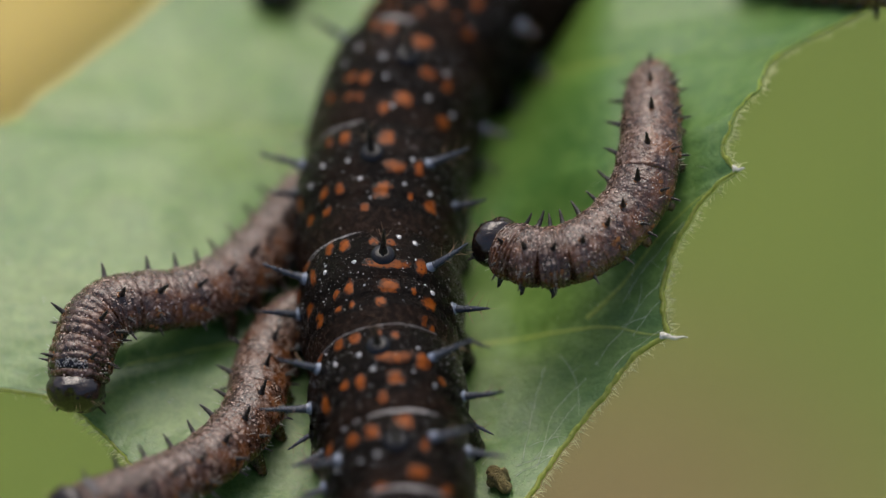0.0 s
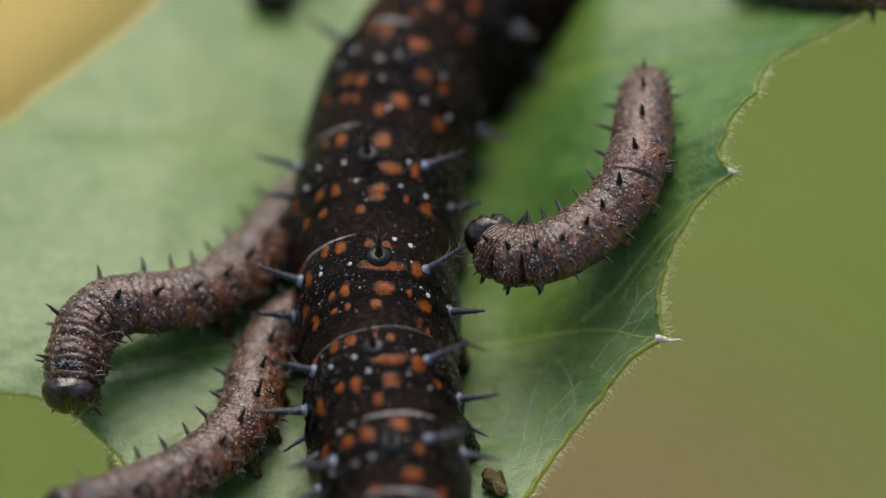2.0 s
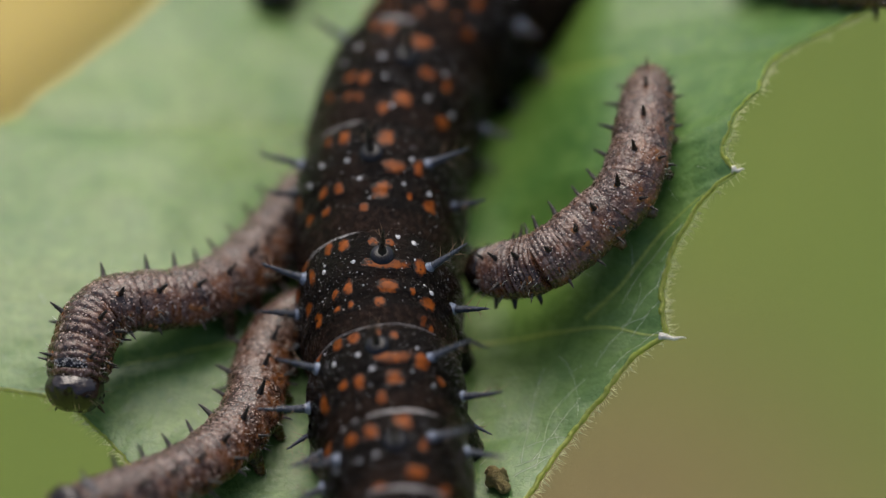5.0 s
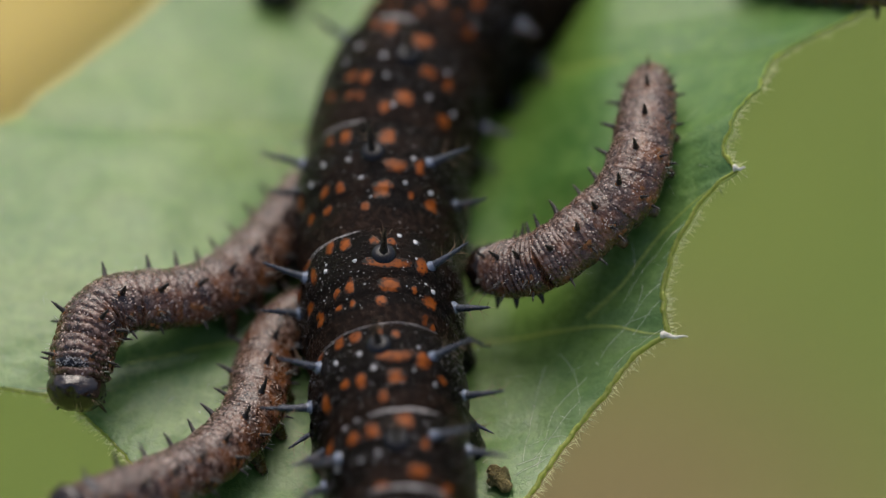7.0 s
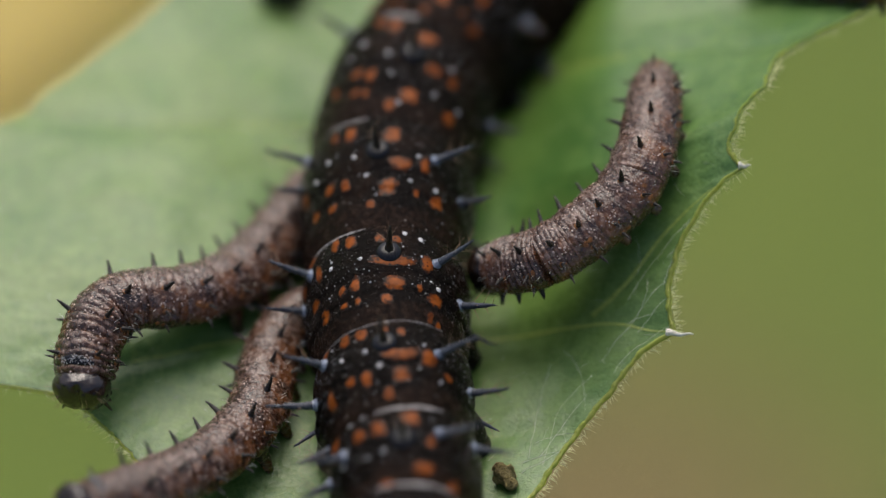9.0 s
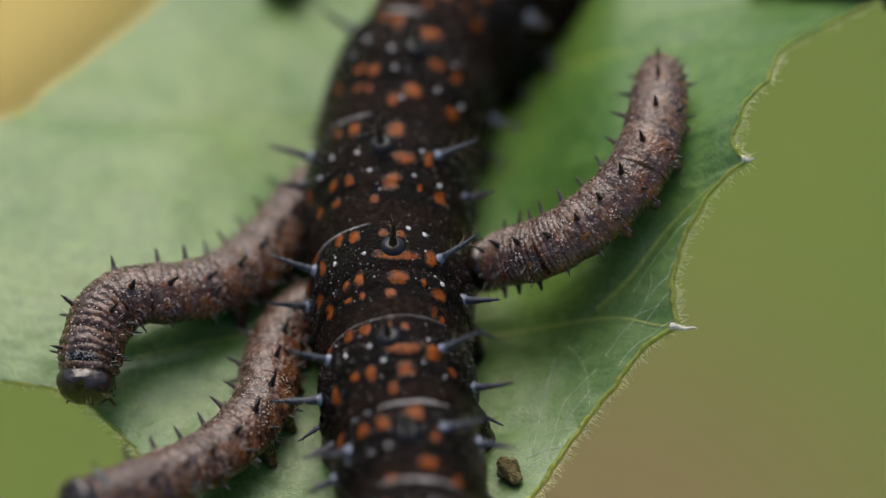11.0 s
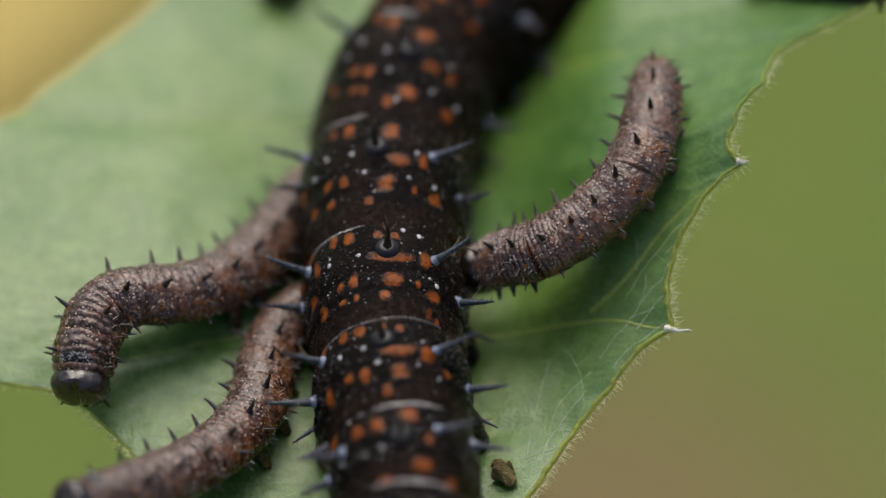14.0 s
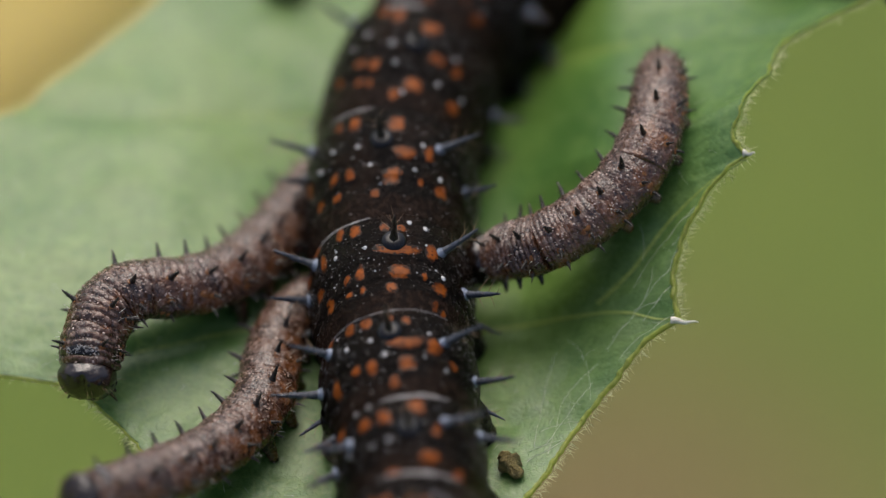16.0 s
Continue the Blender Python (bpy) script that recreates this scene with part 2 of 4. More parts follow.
# ---- small helpers ----
def link_mesh(name, verts, faces, mats, parent=None, label="", slots=None, world_m=None):
    me = bpy.data.meshes.new(name)
    me.from_pydata([tuple(c * MM for c in v) for v in verts], [], faces)
    for m in (mats if isinstance(mats, (list, tuple)) else [mats]):
        me.materials.append(m)
    if slots:
        me.polygons.foreach_set("material_index", slots)
    me.polygons.foreach_set("use_smooth", [True] * len(faces))
    me.update()
    ob = new(name, me)
    if parent:
        ob.parent = parent
    if world_m is not None:
        ob.matrix_basis = world_m
    if label:
        ob["label"] = label
    return ob


def spline(points, n=40):
    """A smooth line through the points (Catmull-Rom)."""
    p = [Vector(q) for q in points]
    p = [2 * p[0] - p[1]] + p + [2 * p[-1] - p[-2]]
    out = []
    for i in range(1, len(p) - 2):
        a, b, c, d = p[i - 1:i + 3]
        for k in range(n):
            t = k / n
            out.append(0.5 * (2 * b + (c - a) * t + (2 * a - 5 * b + 4 * c - d) * t * t + (3 * b - a - 3 * c + d) * t ** 3))
    out.append(p[-2])
    return out


def bisect_index(table, value):
    """The first index whose entry is not below value."""
    lo, hi = 0, len(table)
    while lo < hi:
        m = (lo + hi) // 2
        if table[m] < value:
            lo = m + 1
        else:
            hi = m
    return lo


class Line:
    """A centre line with a place and a frame at each length along it, in millimetres."""

    def __init__(self, points, rolls=((0, 0),)):
        self.p = spline(points)
        self.s = [0.0]
        for a, b in zip(self.p, self.p[1:]):
            self.s.append(self.s[-1] + (b - a).length)
        self.length = self.s[-1]
        self.rolls = rolls

    def at(self, s):
        c = min(max(s, 0), self.length)
        i = min(max(bisect_index(self.s, c), 1), len(self.p) - 1)
        a, b = self.s[i - 1], self.s[i]
        x = self.p[i - 1].lerp(self.p[i], (c - a) / (b - a) if b > a else 0)
        return x if c == s else x + self.way(s) * (s - c)

    def way(self, s):
        s = min(max(s, 0.3), self.length - 0.3)
        i, j = bisect_index(self.s, s - 0.3), bisect_index(self.s, s + 0.3)
        return (self.p[min(j, len(self.p) - 1)] - self.p[max(i - 1, 0)]).normalized()

    def axes(self, s):
        t = self.way(s)
        r = t.cross(Vector((0, 0, 1))).normalized()
        u = r.cross(t)
        a = radians(float(np.interp(s / self.length, [q[0] for q in self.rolls], [q[1] for q in self.rolls])))
        return r * math.cos(a) - u * math.sin(a), t, u * math.cos(a) + r * math.sin(a)

    def stance(self, s):
        r, t, u = self.axes(s)
        m = Matrix((r, t, u)).transposed().to_4x4()
        m.translation = self.at(s)
        return m


class Straight(Line):
    """A straight axis along y, for a piece that moves as one."""

    def __init__(self):
        self.length = 1.0

    def at(self, s):
        return Vector((0, s, 0))

    def axes(self, s):
        return Vector((1, 0, 0)), Vector((0, 1, 0)), Vector((0, 0, 1))


def section(theta, flank):
    """Outline of the body across its axis: flatter below, swollen low on the flanks."""
    c, s = math.cos(theta), math.sin(theta)
    k = 1 + flank * math.exp(-((abs(math.degrees(theta)) - 112) / 22) ** 2)
    return k * s, k * c * (1.0 if c > 0 else 0.86)


def skin_point(line, s, theta, r, flank=0.10):
    right, t, up = line.axes(s)
    a, b = section(theta, flank)
    return line.at(s) + right * (a * r) + up * (b * r)


def skin_mesh(name, line, s0, s1, radius, mats, parent, n_len, n_ang, grain, seed, caps=(False, False), flank=0.10, label="", ridge=None):
    """One body segment: radius(s) gives its folds; grain is the height of its fine unevenness."""
    verts, faces, back, high = [], [], [], []
    for i in range(n_len + 1):
        s = s0 + (s1 - s0) * i / n_len
        right, t, up = line.axes(s)
        c, r0 = line.at(s), radius(s)
        for j in range(n_ang):
            th = 2 * math.pi * j / n_ang
            th = th if th <= math.pi else th - 2 * math.pi
            a, b = section(th, flank)
            q = Vector((a * 3 + seed * 7.1, s * 1.4, b * 3))
            rg = ridge(s + 0.13 * noise.noise((a * 1.4, b * 1.4 + s * 0.8, seed * 1.9))) if ridge else 0.0
            rise = rg * (0.85 + 0.9 * noise.noise((a * 1.7, b * 1.7 + s * 2.5, seed * 3.3)))
            r = r0 * (1 + rise + grain * (noise.noise(q * 0.9) + 0.6 * noise.noise(q * 2.6) + 0.35 * noise.noise(q * 6)))
            verts.append(c + right * (a * r) + up * (b * r))
            back.append(math.cos(th) * 0.5 + 0.5)
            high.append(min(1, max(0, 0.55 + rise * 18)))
    for i in range(n_len):
        for j in range(n_ang):
            k = (j + 1) % n_ang
            faces.append((i * n_ang + j, i * n_ang + k, (i + 1) * n_ang + k, (i + 1) * n_ang + j))
    for end, ring in ((0, 0), (1, n_len)):
        if caps[end]:
            idx = [ring * n_ang + j for j in range(n_ang)]
            faces.append(tuple(idx[::-1] if ring else idx))
    faces = [f[::-1] for f in faces]
    ob = link_mesh(name, verts, faces, mats, parent, label)
    ob.data.attributes.new("back", "FLOAT", "POINT").data.foreach_set("value", back)
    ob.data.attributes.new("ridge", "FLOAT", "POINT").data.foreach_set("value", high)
    return ob


def cone_into(verts, faces, base, tip, r0, r1, n=6, bulge=0.0, rings=1, wobble=0.0):
    """A tapered thorn from base to tip, added to a list of vertices and faces."""
    base, tip = Vector(base), Vector(tip)
    d = (tip - base).normalized()
    a = d.orthogonal().normalized()
    b = d.cross(a)
    start = len(verts)
    for i in range(rings + 1):
        f = i / rings
        r = r0 + (r1 - r0) * f + bulge * math.exp(-((f - 0.06) / 0.07) ** 2)
        w = wobble * r0 * math.sin(9 * f + start)
        for j in range(n):
            an = 2 * math.pi * j / n
            verts.append(base.lerp(tip, f) + a * (math.cos(an) * r + w) + b * math.sin(an) * r)
    for i in range(rings):
        for j in range(n):
            k = (j + 1) % n
            faces.append((start + i * n + j, start + i * n + k, start + (i + 1) * n + k, start + (i + 1) * n + j))
    faces.append(tuple(start + rings * n + j for j in range(n)))


def spine_mesh(name, length, r, mats, bristles, seed):
    """A thorn along +z in one piece, with a swollen foot and bristles that grow out of its sides; three materials: shaft, foot, bristle."""
    rng = random.Random(seed)
    verts, faces, slots = [], [], []
    n, rings = 10, 16
    bx, by = rng.uniform(-0.07, 0.07), rng.uniform(-0.07, 0.07)
    for i in range(rings + 1):
        f = i / rings
        w = r * (float(np.interp(f, (0, 0.05, 0.12, 0.2, 0.6, 0.93, 1), (1.5, 1.42, 1.12, 1.0, 0.66, 0.3, 0.1))) + 0.05 * math.sin(i * 2.1 + seed))
        for j in range(n):
            an = 2 * math.pi * (j + 0.5 * (i % 2)) / n
            verts.append(Vector((bx * f * f * length + w * math.cos(an), by * f * f * length + w * math.sin(an), length * f - 0.25 * r)))
    carry = {}
    for k in range(bristles):
        carry[(int(rings * (0.3 + 0.62 * (k + 0.5) / bristles)), (k * 4 + rng.randrange(2)) % n)] = k
    for i in range(rings):
        for j in range(n):
            k2 = (j + 1) % n
            q = (i * n + j, i * n + k2, (i + 1) * n + k2, (i + 1) * n + j)
            foot = 1 if i < 2 else 0
            if (i, j) not in carry:
                faces.append(q)
                slots.append(foot)
                continue
            c = sum((verts[m] for m in q), Vector()) / 4
            out = Vector((c.x - bx * length * (i / rings) ** 2, c.y - by * length * (i / rings) ** 2, 0)).normalized()
            out = (out + Vector((0, 0, rng.uniform(0.4, 1.1)))).normalized()
            ln = max(length * rng.uniform(0.2, 0.4), rng.uniform(0.3, 0.55) if r > 0.13 else 0.1)
            ring = q
            # a small knob, then the hair itself
            for share, reach, slot in ((0.55, 0.1 * r, foot), (0.3, 0.45 * r, foot), (0.14, ln * 0.5, 2), (0.04, ln, 2)):
                start = len(verts)
                for m in q:
                    verts.append(c + out * reach + (verts[m] - c) * share * (1.0 if reach < r else 0.9))
                for e in range(4):
                    e2 = (e + 1) % 4
                    faces.append((ring[e], ring[e2], start + e2, start + e))
                    slots.append(slot)
                ring = tuple(range(start, start + 4))
            faces.append(ring)
            slots.append(2)
    faces.append(tuple(rings * n + j for j in range(n)))
    slots.append(0)
    me = bpy.data.meshes.new(name)
    me.from_pydata([tuple(c * MM for c in v) for v in verts], [], faces)
    for m in mats:
        me.materials.append(m)
    me.polygons.foreach_set("material_index", slots)
    me.polygons.foreach_set("use_smooth", [True] * len(faces))
    me.update()
    return me


def stand(line, s, theta, r, lean, flank=0.10):
    """Pose (metres) of a thing that stands on the skin at s and theta, leaning along the body."""
    right, t, up = line.axes(s)
    p = skin_point(line, s, theta, r, flank)
    n = (right * math.sin(theta) + up * math.cos(theta) + t * lean).normalized()
    m = n.to_track_quat("Z", "Y").to_matrix().to_4x4()
    m.translation = p * MM
    return m


def patch_into(verts, faces, line, s, theta, r, w, h, seed, lift, flank=0.10, point=0.0):
    """A small uneven pigment patch, domed, that follows the skin. w across, h along the body, in millimetres."""
    rng = random.Random(seed)
    k = [rng.uniform(0.68, 1.2) for _ in range(10)]
    start, n = len(verts), 22
    rings = (0.0, 0.55, 0.85, 1.0)
    verts.append(skin_point(line, s, theta, r(s) + lift, flank))
    for q in rings[1:]:
        for j in range(n):
            an = 2 * math.pi * j / n
            f = float(np.interp(an / (2 * math.pi) * 10, range(11), k + k[:1]))
            ds, dth = math.sin(an) * h / 2 * f * q, math.cos(an) * w / 2 * f * q / r(s)
            verts.append(skin_point(line, s + ds, theta + dth, r(s + ds) + lift * (1 - 1.5 * q ** 4), flank))
    for j in range(n):
        kx = (j + 1) % n
        faces.append((start, start + 1 + j, start + 1 + kx))
        for i in range(2):
            a, b = start + 1 + i * n, start + 1 + (i + 1) * n
            faces.append((a + j, b + j, b + kx, a + kx))


def grains(seg, line, s0, s1, radius, count, spread, sizes, mat, rng, label):
    """Tiny flattened warts scattered over the skin."""
    wv, wf = [], []
    for _ in range(count):
        s, a = rng.uniform(s0, s1), radians(rng.uniform(-spread, spread))
        w = rng.uniform(*sizes) * rng.uniform(0.6, 1)
        p = skin_point(line, s, a, radius(s))
        right, t, up = line.axes(s)
        nrm = (right * math.sin(a) + up * math.cos(a)).normalized()
        cone_into(wv, wf, p - nrm * 0.02, p + nrm * w * 0.13, w * 0.55, w * 0.36, 8, 0, 2)
    tagged(link_mesh("skin_grain", wv, wf, mat, seg, label), kind="stuff")


def thing(name, place, label, category, group=""):
    e = new(name)
    e.location = Vector(place) * MM
    return tagged(e, label, category, group)


# ---- the leaf ----
RIGHT_EDGE = [(-24, -4.6), (-19, -0.6), (-15.1, 2.4), (-13.7, 3.52), (-13.08, 3.87), (-10.99, 5.26), (-9.39, 6.64), (-8.12, 7.69), (-7.72, 8.5), (-7.5, 9.1), (-7.05, 9.02), (-6.4, 8.93), (-5.3, 9.0), (-3.86, 9.43), (-2.29, 10.35), (-1.32, 11.3), (-0.97, 12.15), (-0.5, 11.75), (0.18, 11.55), (1.1, 11.87),
              (2.08, 12.24), (2.72, 12.74), (2.85, 13.15), (3.57, 13.3), (5.03, 13.83), (5.39, 14.55), (5.85, 15.75), (6.4, 16.75), (6.85, 17.6), (7.6, 19.0), (13, 22), (22, 22.5), (28, 21), (34, 14)]
LEFT_EDGE = [(-24, -5.2), (-18, -8.2), (-13.9, -10.9), (-11.02, -12.98), (-9.25, -14.46), (-7.95, -16.1), (-7.72, -17.8), (-7.5, -20),
             (-6.8, -24), (-4, -27), (1, -26), (5, -22.8), (8.04, -18.6), (15.16, -12.8), (24, -7), (30, 2), (34, 12)]


def edge(table, y, seed):
    x = float(np.interp(y, [q[0] for q in table], [q[1] for q in table]))
    return x + 0.10 * noise.noise((y * 2.2, seed, 0.3)) + 0.05 * noise.noise((y * 7.0, seed, 1.3))


def right_edge(y):
    return edge(RIGHT_EDGE, y, 0.5)


def left_edge(y):
    return edge(LEFT_EDGE, y, 9.5)


VEINS = [
    [(13, 34), (6, 20), (1, 8), (-2.2, -6.2), (-4.0, -15), (-4.9, -23.5)],
    [(-2.19, -6.34), (1.07, -5.54), (6.14, -6.1), (8.3, -7.12), (9.3, -7.49)],
    [(-1.9, -4.8), (-8.52, -5.26), (-13.15, -6.24), (-16.3, -7.4)],
    [(5.9, -5.7), (7.4, -4.6), (8.9, -2.9), (10.6, -1.7), (12.0, -1.15)],
    [(0.5, 5.6), (-7, 7.0), (-15, 7.2), (-19.2, 8)],
    [(1.5, 9.0), (8, 8.8), (14, 6.5)],
    [(-2.8, -9.5), (0.4, -10.4), (4.6, -10.8)],
]
VEIN_LINES = [spline([(x, y, 0) for x, y in v], 24) for v in VEINS]
VEIN_POINTS = np.array([(q.x, q.y) for v in VEIN_LINES for q in v])


def leaf_height(x, y):
    z = 0.16 * math.sin(x * 0.42 + 1.0) * math.sin(y * 0.37 + 0.4) + 0.10 * noise.noise((x * 0.5, y * 0.5, 2.0)) + 0.035 * noise.noise((x * 1.7, y * 1.7, 5.0))
    d = float(np.min((VEIN_POINTS[:, 0] - x) ** 2 + (VEIN_POINTS[:, 1] - y) ** 2))
    z -= 0.13 * math.exp(-d / 0.35)
    # the blade beyond the midrib folds upwards, and its free margin lifts a little more
    s = 0.5 * ((x - 1) + math.sqrt((x - 1) ** 2 + 4))
    g = min(1, max(0, (y + 16) / 19))
    z += 0.558 * s * g * (1.5 - 0.5 * g * g) * (1 - 0.4 * min(1, max(0, (y - 1.5) / 9)))
    m = right_edge(y) - x
    return z + 0.2 * math.exp(-(m / 1.2) ** 2)


def lifted(p):
    """Both halves of the blade curl up away from the midrib."""
    x, y, z = p
    a, b = min(1, max(0, (x - 2.5) / 5)), min(1, max(0, (y + 13) / 15))
    k = 4.0 * a * a * (3 - 2 * a) * b * b * (1.5 - 0.5 * b) / 153
    c, d = min(1, max(0, (-x - 2.5) / 11)), min(1, max(0, (y + 17) / 17))
    k += 2.4 * c * c * (3 - 2 * c) * d * d * (3 - 2 * d) / 153
    return Vector((x, y, z)).lerp(EYE, k)


def blade_level(x, y):
    """Height of the curled blade at a place."""
    px, py = x, y
    for _ in range(3):
        p = lifted((px, py, leaf_height(px, py)))
        px, py = px + x - p.x, py + y - p.y
    return lifted((px, py, leaf_height(px, py))).z


def on_leaf(name, verts, faces, mat, parent, label=""):
    return link_mesh(name, [lifted(v) for v in verts], faces, mat, parent, label)


def build_leaf(plant):
    ny, ns, y0, y1, thick = 820, 110, -24.0, 34.0, 0.28
    verts, faces = [], []
    for side in (0, 1):
        for i in range(ny + 1):
            y = y0 + (y1 - y0) * i / ny
            a, b = left_edge(y), right_edge(y)
            if b - a < 0.1:
                b = a + 0.1
            for j in range(ns + 1):
                f = 0.5 - 0.5 * math.cos(math.pi * j / ns)
                x = a + (b - a) * f
                verts.append((x, y, leaf_height(x, y) - side * thick * min(1, 0.35 + 8 * f * (1 - f))))
    half = (ny + 1) * (ns + 1)
    for i in range(ny):
        for j in range(ns):
            q = i * (ns + 1) + j
            f = (q, q + 1, q + ns + 2, q + ns + 1)
            faces.append(f)
            faces.append(tuple(k + half for k in f[::-1]))
    for i in range(ny):
        for j in (0, ns):
            q = i * (ns + 1) + j
            f = (q, q + ns + 1, q + ns + 1 + half, q + half)
            # the cut edge has corners of its own, so that it stays crisp
            f = tuple(range(len(verts), len(verts) + 4)) if not verts.extend([verts[k] for k in f]) else f
            faces.append(f if j == 0 else f[::-1])
    blade = on_leaf("leaf_blade", verts, faces, LEAF, plant, "broad green leaf blade with toothed hairy margin")
    # how near each point lies to the spun-over margin, where silk and pale sheen are coloured in
    near = [math.exp(-max(0, right_edge(q[1]) - q[0]) / 2.4) for q in verts]
    blade.data.attributes.new("margin", "FLOAT", "POINT").data.foreach_set("value", near)
    for n, line in enumerate(VEIN_LINES):
        v, f = [], []
        w0 = 0.45 if n == 0 else 0.19
        m = len(line)
        for i, q in enumerate(line):
            t = (line[min(i + 1, m - 1)] - line[max(i - 1, 0)]).normalized()
            o = Vector((-t.y, t.x, 0))
            w = w0 * (1 - 0.7 * i / m)
            z = leaf_height(q.x, q.y)
            for k in range(5):
                an = math.pi * k / 4
                v.append(Vector((q.x, q.y, z - 0.02)) + o * math.cos(an) * w + Vector((0, 0, math.sin(an) * w * 0.22)))
        for i in range(m - 1):
            for k in range(4):
                f.append((i * 5 + k, i * 5 + k + 1, i * 5 + k + 6, i * 5 + k + 5)[::-1])
        on_leaf("vein", v, f, VEIN, blade)
    # the thick pale rim and its fringe of hairs
    rng = random.Random(5)
    for fn, side, ya, yb in ((right_edge, 1, -16.0, 20.0), (left_edge, -1, -16.0, -6.6)):
        v, f, hv, hf = [], [], [], []
        n = int((yb - ya) / 0.05)
        pts = []
        for i in range(n + 1):
            y = ya + (yb - ya) * i / n
            x = fn(y)
            pts.append(Vector((x, y, leaf_height(x, y) - 0.05)))
        for i, p in enumerate(pts):
            t = (pts[min(i + 1, n)] - pts[max(i - 1, 0)]).normalized()
            o = t.cross(Vector((0, 0, 1))).normalized()
            r = (float(np.interp(p.y, (-9, -1, 2), (0.12, 0.1, 0.05))) if side > 0 else 0.06) + 0.05 * noise.noise((p.y * 1.7, 0, side)) + 0.045 * noise.noise((p.y * 4, 3, side)) + 0.03 * noise.noise((p.y * 11, 7, side))
            for k in range(6):
                an = math.pi * k / 3
                v.append(p + o * (math.cos(an) * r * 0.9 - (0.06 if side > 0 else 0.04)) + Vector((0, 0, math.sin(an) * r * 1.1 + (0.01 if side > 0 else -0.03))))
        for i in range(n):
            for k in range(6):
                k2 = (k + 1) % 6
                f.append((i * 6 + k, i * 6 + k2, i * 6 + 6 + k2, i * 6 + 6 + k))
        on_leaf("leaf_rim", v, f, RIM, blade, "pale thickened leaf margin")
        for i in range(0, n):
            p = pts[i]
            if rng.random() < 0.15:
                continue
            t = (pts[min(i + 1, n)] - pts[max(i - 1, 0)]).normalized()
            o = t.cross(Vector((0, 0, 1))).normalized() * side
            d = (o + t * rng.uniform(-0.8, 0.8) + Vector((0, 0, rng.uniform(-0.6, 0.7)))).normalized()
            cone_into(hv, hf, p + o * 0.1, p + o * 0.1 + d * rng.uniform(0.12, 0.5), 0.015, 0.004, 4)
        tagged(on_leaf("margin_hairs", hv, hf, HAIR, blade, "short pale hairs fringing the margin"), kind="stuff")
    # the dry white tips of the two big teeth
    for y, dx in ((-7.49, 0.8), (-0.97, 0.2)):
        v, f = [], []
        x = right_edge(y)
        z = leaf_height(x, y)
        cone_into(v, f, (x - 0.3, y + 0.03, z - 0.05), (x + dx, y - 0.2 * dx, z + 0.06), 0.15, 0.02, 10, 0.04, 9, 0.25)
        on_leaf("tooth_tip", v, f, HUSK, blade, "dry whitish tip of a leaf tooth")
    # fine hairs lying on the blade
    hv, hf = [], []
    for _ in range(550):
        y = rng.uniform(-15, 8)
        x = rng.uniform(left_edge(y) + 0.3, right_edge(y) - 0.2)
        if rng.random() > (0.25 + 0.75 * math.exp(-(right_edge(y) - x) / 3.0)):
            continue
        z = leaf_height(x, y)
        an = rng.uniform(0, 6.28)
        ln = rng.uniform(0.2, 0.7)
        x2, y2 = x + math.cos(an) * ln, y + math.sin(an) * ln
        if x2 > right_edge(y2) - 0.1 or x2 < left_edge(y2) + 0.1:
            continue
        cone_into(hv, hf, (x, y, z), (x2, y2, leaf_height(x2, y2) + rng.uniform(0.02, 0.12)), 0.006, 0.003, 3)
    tagged(on_leaf("blade_hairs", hv, hf, SILK, blade, "fine whitish hairs lying on the blade"), kind="stuff")
    # long loose silk threads near the margin
    for k in range(18):
        y = rng.uniform(-13, -2.5)
        x = right_edge(y) - rng.uniform(0.15, 1.9)
        an, turn = rng.gauss(1.05, 0.45), rng.uniform(-0.22, 0.22)
        v, f, p = [], [], Vector((x, y, 0))
        line = []
        for i in range(rng.randrange(8, 34)):
            line.append(Vector((p.x, p.y, leaf_height(p.x, p.y) + 0.03 + 0.03 * math.sin(i * 0.9 + k))))
            an += turn * 0.35 + rng.uniform(-0.12, 0.12)
            p = p + Vector((math.cos(an), math.sin(an), 0)) * 0.16
            if p.x > right_edge(p.y) - 0.1:
                break
        for a, c in zip(line, line[1:]):
            cone_into(v, f, a, c, 0.0065, 0.0065, 4)
        if f:
            tagged(on_leaf("silk_thread", v, f, SILK, blade, "fine white silk thread"), kind="stuff")
    return blade


